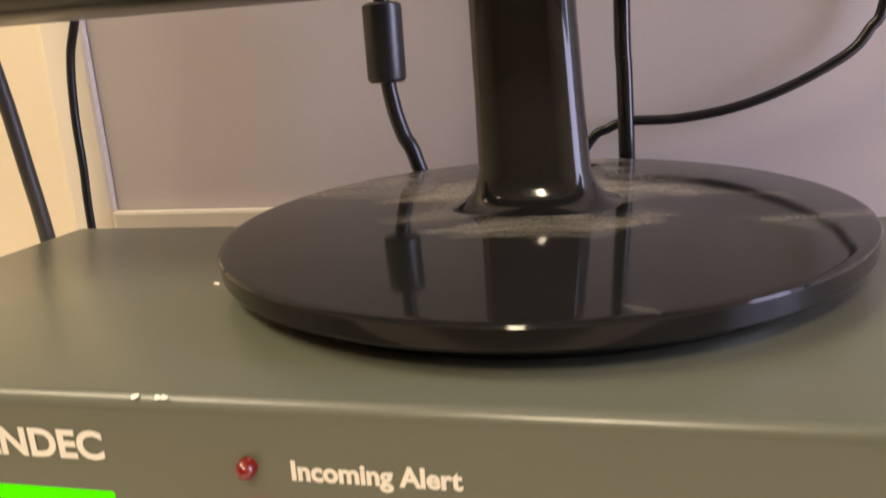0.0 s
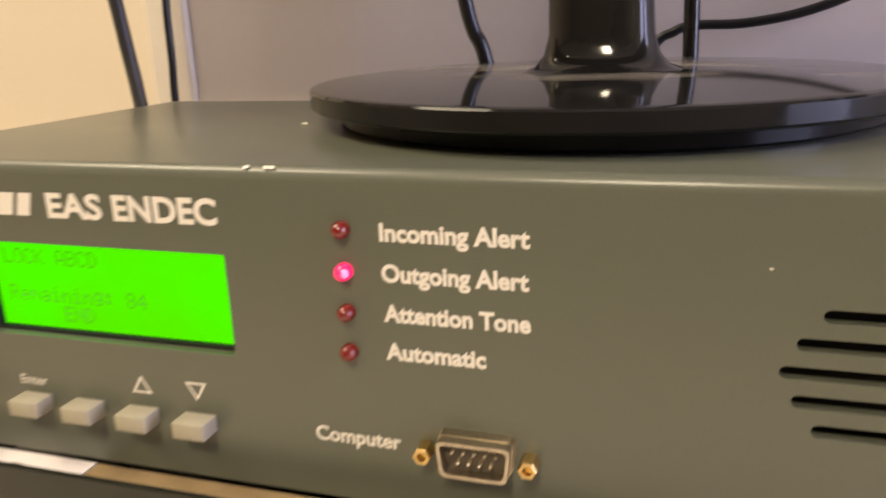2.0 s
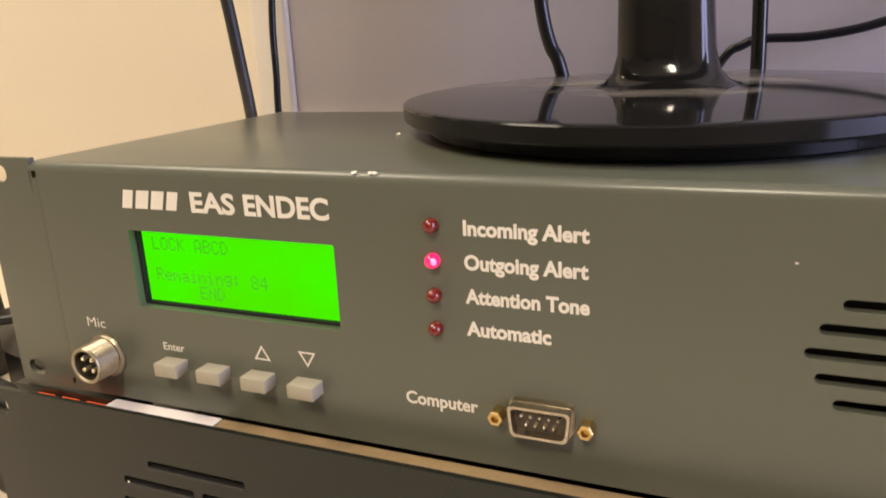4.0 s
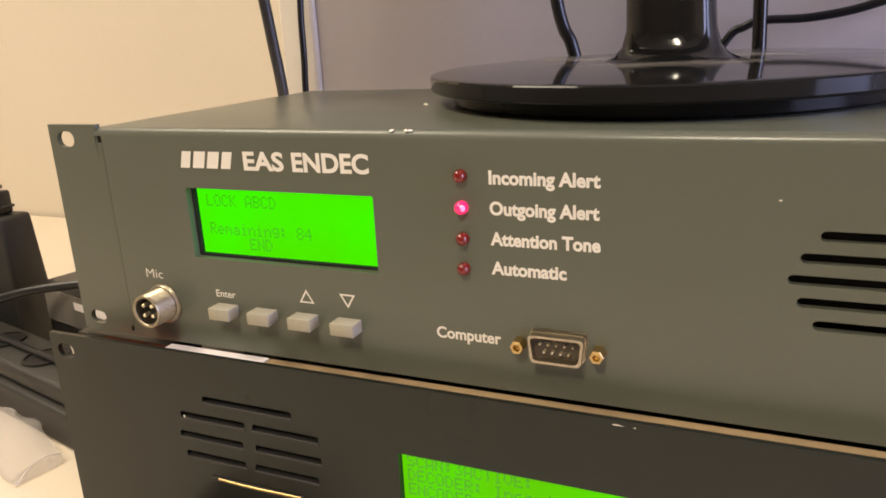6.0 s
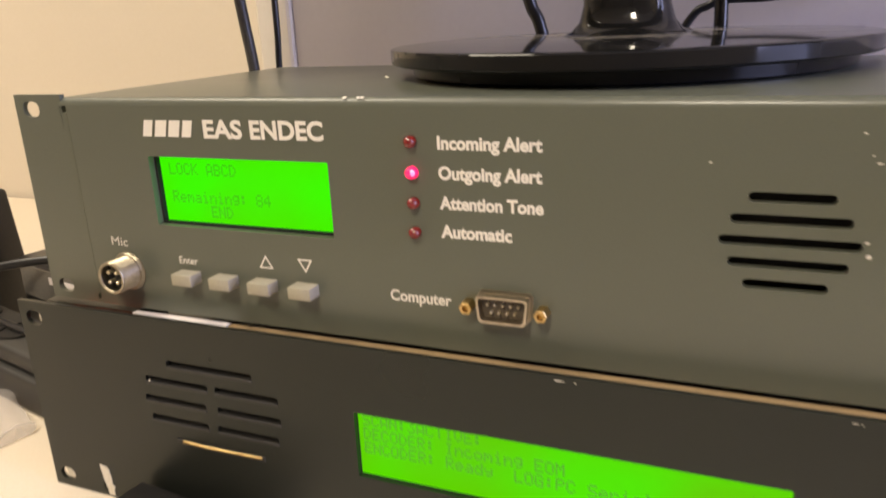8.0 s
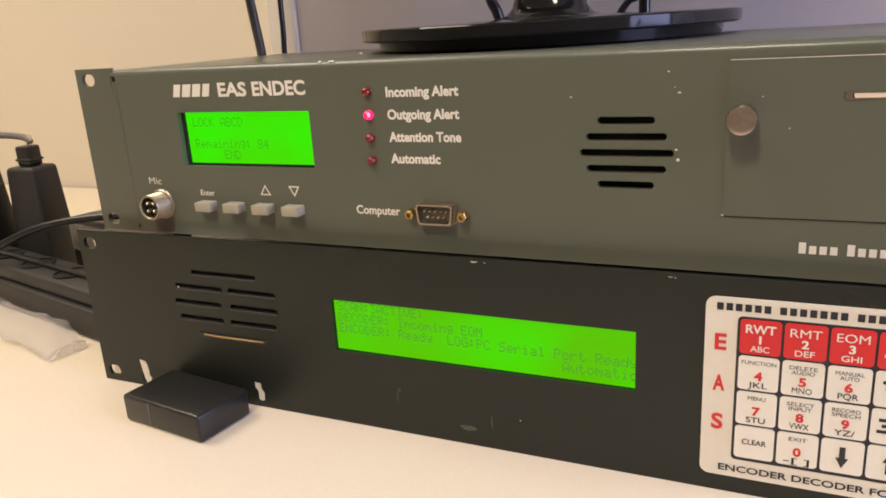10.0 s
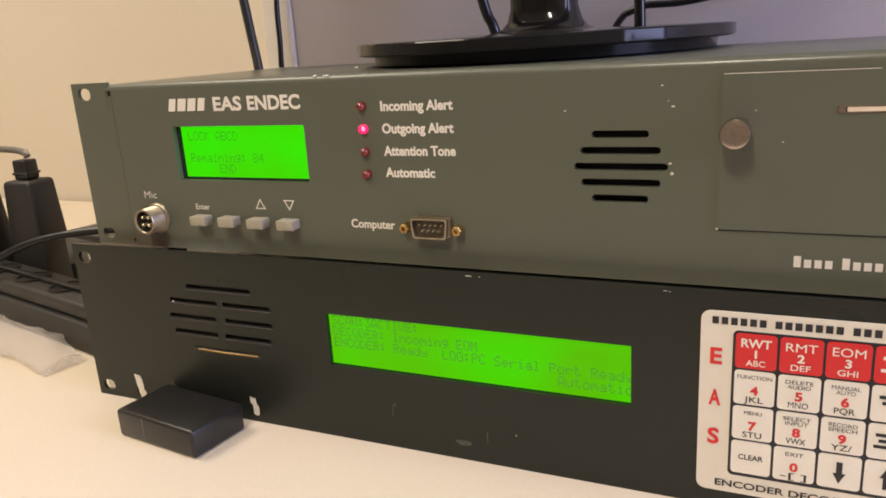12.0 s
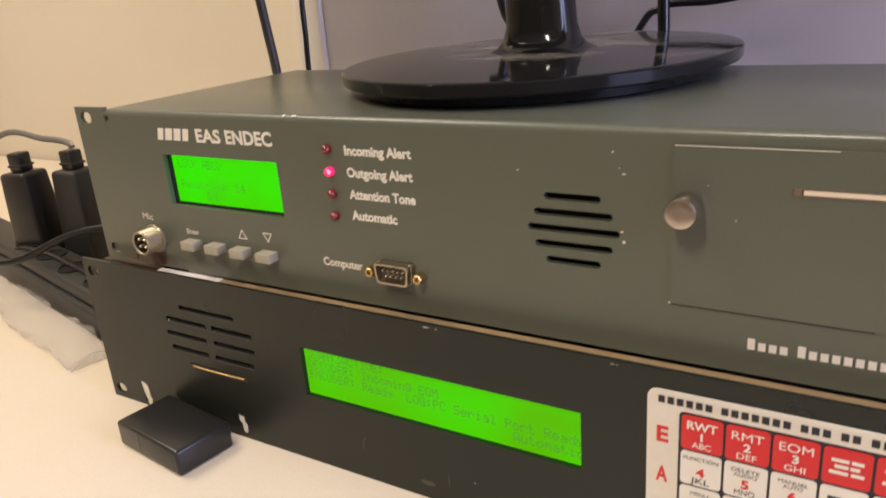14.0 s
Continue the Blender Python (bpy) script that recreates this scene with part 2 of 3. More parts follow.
def box(x0, x1, y0, y1, z0, z1, bevel=0.0, seg=2):
    return add_box(bmesh.new(), x0, x1, y0, y1, z0, z1, bevel, seg)


def loop_rect(x0, x1, z0, z1, r=0.0, n=5):
    if r <= 0:
        return [(x0, z0), (x1, z0), (x1, z1), (x0, z1)]
    pts = []
    for cx, cz, a in ((x1 - r, z0 + r, -90), (x1 - r, z1 - r, 0), (x0 + r, z1 - r, 90), (x0 + r, z0 + r, 180)):
        pts += [(cx + r * math.cos(radians(a + 90 * i / n)), cz + r * math.sin(radians(a + 90 * i / n))) for i in range(n + 1)]
    return pts


def plate(outer, holes, y0, y1):
    """A sheet in the xz plane from y0 (front) to y1 with holes through it."""
    bm = bmesh.new()
    edges = []
    for pts in (outer, *holes):
        vs = [bm.verts.new((x, y0, z)) for x, z in pts]
        edges += [bm.edges.new((vs[i], vs[(i + 1) % len(vs)])) for i in range(len(vs))]
    bmesh.ops.triangle_fill(bm, use_beauty=True, use_dissolve=False, edges=edges)
    made = bmesh.ops.extrude_face_region(bm, geom=list(bm.faces))
    bmesh.ops.translate(bm, vec=(0, y1 - y0, 0), verts=[v for v in made["geom"] if isinstance(v, bmesh.types.BMVert)])
    return bm


def add_lathe(bm, profile, n=48, centre=(0, 0, 0), axis="z"):
    """Turns (radius, height) points round an axis; axis y points out of a panel towards -y."""
    rings = []
    for r, h in profile:
        ring = []
        for i in range(n):
            a = 2 * math.pi * i / n
            c, s = r * math.cos(a), r * math.sin(a)
            p = (c, s, h) if axis == "z" else (c, -h, s)
            ring.append(bm.verts.new((p[0] + centre[0], p[1] + centre[1], p[2] + centre[2])))
        rings.append(ring)
    for a, b in zip(rings, rings[1:]):
        for i in range(n):
            bm.faces.new((a[i], a[(i + 1) % n], b[(i + 1) % n], b[i]))
    bm.faces.new(rings[0])
    bm.faces.new(rings[-1])
    return bm


def lathe(profile, n=48, centre=(0, 0, 0), axis="z"):
    return add_lathe(bmesh.new(), profile, n, centre, axis)


def glide(points, steps=10):
    pts = [Vector(p) for p in points]
    pts = [2 * pts[0] - pts[1], *pts, 2 * pts[-1] - pts[-2]]
    out = []
    for a, b, c, d in zip(pts, pts[1:], pts[2:], pts[3:]):
        for i in range(steps):
            t = i / steps
            out.append(0.5 * (2 * b + (c - a) * t + (2 * a - 5 * b + 4 * c - d) * t * t + (3 * b - a - 3 * c + d) * t ** 3))
    return out + [pts[-2]]


def add_tube(bm, points, r, n=12, steps=10):
    pts = glide(points, steps)
    side = None
    rings = []
    for i, p in enumerate(pts):
        d = (pts[min(i + 1, len(pts) - 1)] - pts[max(i - 1, 0)]).normalized()
        if side is None:
            side = d.orthogonal().normalized()
        side = (side - d * side.dot(d)).normalized()
        up = d.cross(side)
        rings.append([bm.verts.new(p + r * (math.cos(2 * math.pi * k / n) * side + math.sin(2 * math.pi * k / n) * up)) for k in range(n)])
    for a, b in zip(rings, rings[1:]):
        for i in range(n):
            bm.faces.new((a[i], a[(i + 1) % n], b[(i + 1) % n], b[i]))
    bm.faces.new(rings[0])
    bm.faces.new(rings[-1])
    return bm


def tube(points, r, n=12, steps=10):
    return add_tube(bmesh.new(), points, r, n, steps)


def glyphs(body, weight=0.0):
    curve = bpy.data.curves.new("type", "FONT")
    curve.body = body
    curve.resolution_u = 4
    curve.offset = weight
    ob = bpy.data.objects.new("type", curve)
    scene.collection.objects.link(ob)
    me = bpy.data.meshes.new_from_object(ob.evaluated_get(bpy.context.evaluated_depsgraph_get()))
    bpy.data.objects.remove(ob)
    bpy.data.curves.remove(curve)
    return me


CAP = max(v.co.y for v in glyphs("H").vertices)


def lettering(body, x0, x1, base, cap, y, mat, parent, weight=0.02, name="lettering"):
    """Printed words from x0 to x1 on the plane y, with their baseline and capital height; with no x1, x0 is their middle."""
    me = glyphs(body, 0.0 if "M" in body else weight)
    lo, hi = min(v.co.x for v in me.vertices), max(v.co.x for v in me.vertices)
    if x1 is None:
        w = (hi - lo) / CAP * cap * 1.12
        x0, x1 = x0 - w / 2, x0 + w / 2
    bm = bmesh.new()
    vs = [bm.verts.new((x0 + (v.co.x - lo) / (hi - lo) * (x1 - x0), y, base + v.co.y / CAP * cap)) for v in me.vertices]
    for p in me.polygons:
        bm.faces.new([vs[k] for k in p.vertices])
    bpy.data.meshes.remove(me)
    return part(name, bm, mat, parent, smooth=0)


def blocks(cells, base, cap, y, mat, parent, slant=0.0, name="print_bar"):
    """Plain bars in the place of a maker's name: (x0, x1) pairs."""
    bm = bmesh.new()
    for a, b in cells:
        bm.faces.new([bm.verts.new(p) for p in ((a, y, base), (b, y, base), (b + slant, y, base + cap), (a + slant, y, base + cap))])
    return part(name, bm, mat, parent, smooth=0)


def bars_for(words, x0, x1):
    """Splits a width into bars, one a letter, for words of the given lengths."""
    total = sum(words) + 0.6 * (len(words) - 1)
    cells, at = [], 0.0
    for n in words:
        for k in range(n):
            cells.append((x0 + (at + k + 0.10) / total * (x1 - x0), x0 + (at + k + 0.80) / total * (x1 - x0)))
        at += n + 0.6
    return cells


def name_bars(words, x0, x1, base, cap, y, mat, parent):
    """A maker's name in mixed case as plain bars: the first of each word tall, the rest of small-letter height."""
    cells, tall, at = bars_for(words, x0, x1), set(), 0
    for n in words:
        tall.add(at)
        at += n
    bm = bmesh.new()
    for k, (a, b) in enumerate(cells):
        h = cap if k in tall else cap * 0.72
        bm.faces.new([bm.verts.new(p) for p in ((a, y, base), (b, y, base), (b, y, base + h), (a, y, base + h))])
    return part("print_bar", bm, mat, parent, smooth=0)


DOTS = {"A": "7E1111117E", "B": "7F49494936", "C": "3E41414122", "D": "7F4141221C", "E": "7F49494941", "G": "3E4149497A", "I": "00417F4100",
        "K": "7F08142241", "L": "7F40404040", "M": "7F020C027F", "N": "7F0408107F", "O": "3E4141413E", "P": "7F09090906", "R": "7F09192946",
        "S": "4649494931", "T": "01017F0101", "V": "1F2040201F", "a": "2054545478", "c": "3844444420", "d": "384444487F", "e": "3854545418",
        "g": "0C5252523E", "i": "00447D4000", "l": "00417F4000", "m": "7C04180478", "n": "7C08040478", "o": "3844444438", "r": "7C08040408",
        "t": "043F444020", "u": "3C4040207C", "y": "0C5050503C", ":": "0036360000", "8": "3649494936", "4": "1814127F10", "3": "2141454B31"}


def dot_text(rows, x0, z_top, cell_w, cell_h, y, mat, parent):
    """Dot-matrix characters: rows of (row number, column, words)."""
    bm = bmesh.new()
    px, pz = cell_w / 6, cell_h / 8.4
    for row, col, words in rows:
        for k, ch in enumerate(words):
            code = DOTS.get(ch)
            if not code:
                continue
            for c in range(5):
                bits = int(code[2 * c:2 * c + 2], 16)
                for r in range(7):
                    if bits >> r & 1:
                        x, z = x0 + (col + k) * cell_w + c * px, z_top - row * cell_h - r * pz
                        bm.faces.new([bm.verts.new(p) for p in ((x, y, z - pz * 0.94), (x + px * 0.94, y, z - pz * 0.94), (x + px * 0.94, y, z), (x, y, z))])
    return part("lcd_text", bm, mat, parent, smooth=0)


# ---- the room ----
def structure(name, bm, mat, label):
    return tagged(part(name, bm, mat, smooth=0), label, name.split("_")[0], kind="structure")


structure("floor", box(-2.2, 1.7, -3.0, 0.6, -0.80, -0.74), FLOOR, "brown carpeted floor of the room")
structure("ceiling", box(-2.2, 1.7, -3.0, 0.6, 1.70, 1.76), CEIL, "plain white painted ceiling")
structure("wall_back", box(-0.0425, 1.7, 0.275, 0.40, -0.0016, 1.70), WALL_LILAC, "grey-lilac painted wall behind the desk")
structure("wall_recess", box(-2.2, 1.7, 0.455, 0.56, -0.74, 1.70), WALL_WARM, "cream painted wall in warm lamplight")
structure("wall_left", box(-2.3, -2.2, -3.0, 0.56, -0.74, 1.70), WALL_WARM, "cream painted side wall")
structure("wall_front", box(-2.2, 1.7, -3.1, -3.0, -0.74, 1.70), WALL_DIM, "unseen wall across the room, darkened to dim reflections")
side_opening = [loop_rect(-0.31, 0.33, 0.03, 0.98)]
side = plate([(-3.0, -0.74), (0.47, -0.74), (0.47, 1.70), (-3.0, 1.70)], side_opening, 0.0, 0.1)
for v in side.verts:
    v.co = (1.6 + v.co.y, v.co.x, v.co.z)
structure("wall_right", side, WALL_WARM, "unseen cream side wall with an opening added for bluish light")
structure("backdrop", box(1.9, 1.92, -1.4, 1.2, -0.5, 1.7), BLUE_GLOW, "added blue glowing sheet beyond the unseen wall opening")
structure("trim", box(-0.074, -0.043, 0.2715, 0.454, -0.0016, 1.70, 0.003), TRIM, "white painted vertical corner trim")
structure("baseboard", box(-0.0425, 0.32, 0.2675, 0.2745, -0.0016, 0.162, 0.002), TRIM, "cream painted upstand along the wall")
desk = thing("desk", pose(0, 0, 0), "cream laminate desk standing against the wall", "desk")
top = box(-1.3, 1.3, -0.38, 0.45, -0.030, -0.0018, 0.003)
part("desktop", top, DESK, desk)
for x in (-1.26, 1.2):
    part("leg", box(x, x + 0.05, -0.34, 0.25, -0.74, -0.0305, 0.004), DESK, desk)
for m, w, d in ((pose(0.22, -1.25, 1.655, 0, 0, 90), 0.36, 0.08), (pose(-0.85, -0.2, 1.655), 0.46, 0.26)):
    lamp = thing("ceiling_light", m, "unseen long warm white ceiling light fitting", "ceiling light", "ceiling lights")
    part("diffuser", box(-w, w, -d, d, 0.0, 0.02, 0.008), DIFFUSER, lamp)
    part("frame", box(-w - 0.02, w + 0.02, -d - 0.02, d + 0.02, 0.021, 0.0445, 0.004), TRIM, lamp)

# ---- upper unit ----
Z1, Z2 = 0.0883, 0.1768
EAR_L, EAR_R = -0.0026, 0.4800
XL, XR = 0.0265, 0.4509
endec = thing("rack_decoder", pose(0, 0, 0), "grey-green enamelled rack alert decoder resting on a black rack unit", "rack unit")
SLOTS = [(285.1, 307.8, 148.7), (280.6, 312.4, 142.2), (277.8, 315.2, 135.7), (280.6, 312.4, 129.2), (285.1, 307.8, 122.7)]
holes = [loop_rect(65.7 * MM, 147.3 * MM, 126.3 * MM, 154.1 * MM, 0.0006, 2)]
holes += [loop_rect(a * MM, b * MM, (c - 1.5) * MM, (c + 1.5) * MM, 0.00149, 5) for a, b, c in SLOTS]
holes += [loop_rect(372.3 * MM, 447 * MM, 155.3 * MM, 158.7 * MM, 0.0004, 2)]
part("front_panel", plate(loop_rect(XL, XR, Z1, Z2 - 0.0032), holes, 0.0, 0.0030), PAINT, endec)
# folded cover: bend, top, sides and back in one sheet
bm = bmesh.new()
BEND = 0.0032
prof = [(0.0, Z2 - BEND)] + [(BEND - BEND * math.cos(radians(a)), Z2 - BEND + BEND * math.sin(radians(a))) for a in range(10, 91, 10)]
prof += [(0.05, Z2), (0.1585, Z2), (0.160, Z2 - 0.0015), (0.160, Z1 + 0.004), (0.003, Z1 + 0.004)]
ends = [[bm.verts.new((x, y, z)) for y, z in prof] for x in (XL - 0.0035, XR + 0.0035)]
for a, b, c, d in zip(ends[0], ends[0][1:], ends[1][1:], ends[1]):
    bm.faces.new((a, b, c, d))
for e in ends:
    bm.faces.new(e)
part("cover", bm, PAINT, endec, smooth=0.9)
EW = XL - 0.0006 - EAR_L
EAR_HOLES = [loop_rect(4.2 * MM, 13.6 * MM, Z2 - 8.0 * MM, Z2 - 1.6 * MM, 0.0031, 6), loop_rect(4.4 * MM, 13.2 * MM, Z1 + 3.2 * MM, Z1 + 9.2 * MM, 0.0029, 6)]
ear_outline = [(0, Z1), (EW, Z1), (EW, Z1 + 0.0015), (EW - 0.0014, Z1 + 0.0015), (EW - 0.0014, Z1 + 0.004), (EW, Z1 + 0.004),
               (EW, Z2 - 0.006), (EW - 0.0021, Z2 - 0.006), (EW - 0.0021, Z2 + 0.0012), (0, Z2 + 0.0012)]
for mirrored in (False, True):
    ear = plate(ear_outline, EAR_HOLES, 0.0004, 0.0026)
    for v in ear.verts:
        v.co.x = EAR_R - v.co.x if mirrored else EAR_L + v.co.x
    part("rack_ear", ear, PAINT, endec)
part("inner_dark_sheet", box(0.05, 0.44, 0.0105, 0.012, Z1 + 0.006, Z2 - 0.006), DARK_VOID, endec)
# display
frame_bm = plate(loop_rect(0.061, 0.153, 0.1235, 0.159), [loop_rect(66.7 * MM, 147.0 * MM, 127.2 * MM, 153.9 * MM)], 0.0031, 0.0050)
bezel = part("display_frame", frame_bm, DARK_VOID, endec, "black display surround")
lcd = part("lcd_screen", box(0.064, 0.150, 0.0052, 0.008, 0.125, 0.157), LCD, bezel, "glowing green liquid crystal display")
dot_text([(0, 0, "LOCK ABCD"), (2, 0, "Remaining: 84"), (3, 5, "END")], 0.0708, 0.1508, 0.00366, 0.0056, 0.00505, LCD_INK, bezel)
# printed words
# the maker's name as plain slanted shapes, one a letter
blocks([(65.2 * MM, 69.6 * MM), (71.0 * MM, 76.4 * MM), (77.6 * MM, 82.8 * MM), (84.2 * MM, 88.6 * MM)], 0.1620, 0.0063, -0.0002, INK, endec, 0.0016)
lettering("EAS", 0.0948, 0.1124, 0.1620, 0.0063, -0.0002, INK, endec, 0.034)
lettering("ENDEC", 0.1159, 0.1468, 0.1620, 0.0063, -0.0002, INK, endec, 0.034)
for words, x1, z in (("Incoming Alert", 225.2, 160.0), ("Outgoing Alert", 225.0, 150.0), ("Attention Tone", 225.4, 139.9), ("Automatic", 214.8, 130.0)):
    lettering(words, 0.1897, x1 * MM, z * MM, 0.0041, -0.0002, INK, endec, 0.038)
lettering("Computer", 0.1688, 0.1924, 0.1052, 0.0039, -0.0002, INK, endec, 0.028)
lettering("Mic", 0.0387, 0.0475, 0.1158, 0.0037, -0.0002, INK, endec, 0.03)
lettering("Enter", 0.0738, 0.0832, 0.1108, 0.0028, -0.0002, INK, endec, 0.015)
name_bars((4, 8, 7), 0.3614, 0.4330, 0.0982, 0.0044, -0.0002, INK, endec)
for cx, up in ((116.2, 1), (133.8, -1)):
    z0, z1 = (112.2, 117.6) if up > 0 else (117.3, 111.9)
    tri = [(cx - 3.3, z0), (cx + 3.3, z0), (cx, z1)]
    c = [sum(p[i] for p in tri) / 3 for i in (0, 1)]
    bm = bmesh.new()
    a = [bm.verts.new((x * MM, -0.0002, z * MM)) for x, z in tri]
    b = [bm.verts.new(((c[0] + (x - c[0]) * 0.66) * MM, -0.0002, (c[1] + (z - c[1]) * 0.66) * MM)) for x, z in tri]
    for i in range(3):
        bm.faces.new((a[i], a[(i + 1) % 3], b[(i + 1) % 3], b[i]))
    part("arrow_mark", bm, INK, endec, smooth=0)
# indicator lamps
for k, z in enumerate((162.3, 151.9, 141.4, 131.0)):
    prof = [(2.2, 0), (2.2, 1.0), (2.05, 1.9), (1.65, 2.7), (0.95, 3.2), (0.3, 3.4)]
    led = part("indicator_lamp", lathe([(r * MM, h * MM) for r, h in prof], 24, (0.1802, 0, z * MM), "y"), LED_LIT if k == 1 else LED_DARK, endec,
               "lit pink-red indicator lamp" if k == 1 else "unlit dark red indicator lamp", smooth=1.0)
    if k == 1:
        part("glowing_tip", lathe([(1.2 * MM, 2.6 * MM), (0.9 * MM, 3.1 * MM), (0.3 * MM, 3.3 * MM)], 16, (0.1811, 0, (z + 0.2) * MM), "y"), LED_HEART, led, smooth=1.0)
# microphone socket
mic = part("mic_socket", lathe([(8.4 * MM, 0.05 * MM), (8.4 * MM, 0.6 * MM), (8.0 * MM, 0.9 * MM)], 40, (0.0461, 0, 0.1050), "y"), AGED_NICKEL, endec, "threaded nickel four-pin microphone socket")
bm = bmesh.new()
prof = [(8.1, 0), (8.1, 1.0), (7.6, 1.6), (7.0, 1.7)]
for k in range(12):
    prof += [(7.0, 1.9 + 0.7 * k), (6.75, 2.25 + 0.7 * k)]
prof += [(6.9, 10.4), (6.7, 10.8), (5.8, 10.8), (5.5, 10.4), (5.5, 5.0)]
add_lathe(bm, [(r * MM, h * MM) for r, h in prof], 40, (0.0461, 0, 0.1050), "y")
part("thread_ring", bm, AGED_NICKEL, mic, smooth=0.5)
part("insert", lathe([(5.45 * MM, 3 * MM), (5.45 * MM, 6.5 * MM), (5.0 * MM, 7 * MM)], 32, (0.0461, 0, 0.1050), "y"), DARK_VOID, mic)
for dx in (-1, 1):
    for dz in (-1, 1):
        part("pin", lathe([(0.85 * MM, 6.5 * MM), (0.85 * MM, 9.6 * MM), (0.5 * MM, 10 * MM)], 14, (0.0461 + dx * 0.0021, 0, 0.1050 + dz * 0.0021), "y"), PIN, mic)
# push buttons
for k in range(4):
    x = (73.9 + 18.35 * k) * MM
    z = 103.2 * MM
    part("push_button", box(x, x + 0.0098, -0.0065, 0.0015, z, z + 0.0048, 0.0004), BUTTON, endec, "pale grey rectangular push button")
# serial port
def dee(w0, w1, h, r=1.6):
    out = []
    corners = ((w1, -h), (w0, h), (-w0, h), (-w1, -h))
    for i, c in enumerate(corners):
        p, q = Vector(corners[i - 1]), Vector(corners[(i + 1) % 4])
        c = Vector(c)
        a, b = c + (p - c).normalized() * r, c + (q - c).normalized() * r
        for k in range(6):
            t = k / 5
            v = (1 - t) ** 2 * a + 2 * t * (1 - t) * c + t * t * b
            out.append(((212.3 + v.x * 1.08) * MM, (107.5 + v.y * 1.05) * MM))
    return out
port = part("serial_port", plate(dee(9.0, 8.1, 4.9, 1.9), [], -0.0005, 0.0005), NICKEL, endec, "nine-pin serial connector with a steel shell")
part("shell", plate(dee(8.5, 7.6, 4.5), [dee(7.75, 6.85, 3.75)], -0.0058, -0.0005), NICKEL, port)
part("shell_root", plate(dee(8.8, 7.9, 4.75, 1.8), [dee(8.0, 7.1, 4.0)], -0.0026, -0.0007), NICKEL, port)
part("insulator", plate(dee(7.95, 7.05, 3.95), [], -0.0024, 0.0), PORT_BROWN, port)
for row, n, z in ((0, 5, 1.35), (1, 4, -1.35)):
    for k in range(n):
        x = 212.3 + (k - (n - 1) / 2) * 2.7
        part("pin", lathe([(0.42 * MM, 2.0 * MM), (0.42 * MM, 4.4 * MM), (0.2 * MM, 4.7 * MM)], 10, (x * MM, 0, (107.5 + z) * MM), "y"), PIN, port)
for x in (199.2, 225.3):
    bm = add_lathe(bmesh.new(), [(2.4 * MM, 0.1 * MM), (2.4 * MM, 4.6 * MM), (2.15 * MM, 5.0 * MM), (1.3 * MM, 5.0 * MM), (1.2 * MM, 3.2 * MM)], 6, (x * MM, 0, 0.1067), "y")
    part("hex_screw", bm, BRASS, port, "gold-coloured hexagonal jack screw", smooth=0.3)
# hatch
hatch = part("hatch", plate(loop_rect(0.3342, 0.4500, 0.1118, 0.1710, 0.0008, 2), [loop_rect(372.6 * MM, 446.7 * MM, 155.6 * MM, 158.4 * MM)], -0.0006, -0.0001), PAINT, endec, "flat access hatch with a thumb knob")
part("hatch_shadow_line", box(0.3346, 0.4000, -0.0004, -0.0001, 0.1113, 0.1117), DARK_VOID, hatch)
part("disk_bezel", plate(loop_rect(0.3728, 0.4464, 0.1556, 0.1584), [loop_rect(0.3752, 0.4460, 0.1561, 0.1579)], -0.0009, 0.0022), STEEL, hatch)
part("disk_slot", box(0.3757, 0.4458, -0.0008, 0.0030, 0.1562, 0.1578), TAN, hatch, "pale tan slot edge")
prof = [(2.2, 1.1), (2.2, 3.0), (5.1, 3.2), (5.4, 3.7), (5.4, 12.0), (5.1, 12.6), (4.0, 12.8), (2.0, 12.8)]
part("thumb_knob", lathe([(r * MM, h * MM) for r, h in prof], 48, (0.3399, 0, 0.1499), "y"), STEEL, hatch, "brushed steel thumb knob", smooth=0.5)
# chipped paint
rng = random.Random(4)


def chip(x, z, w, h, y=-0.00025, name="paint_chip", mat=None, parent=None, top=False):
    bm = bmesh.new()
    vs = []
    for i in range(9):
        a = 2 * math.pi * i / 9
        q = 0.6 + 0.4 * rng.random()
        vs.append(bm.verts.new((x + w * q * math.cos(a), y + (0.4 * h * q * math.sin(a) if top else 0), z + (0.25 if top else 1) * h * q * math.sin(a))))
    bm.faces.new(vs)
    return part(name, bm, mat or CHIP, parent or endec, smooth=0)


for x, z, w, h in ((316.8, 133.4, 1.0, 0.8), (316.0, 137.3, 0.8, 0.5), (312.6, 167.2, 0.5, 0.4), (315.0, 161.3, 0.3, 0.3), (316.7, 159.2, 0.9, 0.4), (355.7, 145.6, 0.35, 0.35), (346.1, 157.2, 0.3, 0.3), (334.0, 111.9, 0.6, 0.5), (274.6, 158.3, 0.6, 0.35)):
    chip(x * MM, z * MM, w * MM, h * MM, -0.0008 if x > 335 and 112 < z < 171 else -0.00025)
for x, w in ((155.8, 1.1), (161.0, 1.0), (162.6, 1.3)):
    chip(x * MM, Z2 - 0.0003, w * MM, 0.0018, 0.0010, top=True)
chip(0.1330, Z2 + 0.0002, 0.0013, 0.0016, 0.078, top=True)
part("scuff_line", box(0.3346, 0.385, -0.0008, -0.0006, 0.17055, 0.17080), CHIP, hatch)

# ---- lower unit ----
coder = thing("rack_encoder", pose(-0.0090, -0.0135, -0.0018), "black rack encoder with keypad and green display on a desk", "rack unit")
PW, PH = 0.4826, 0.0928
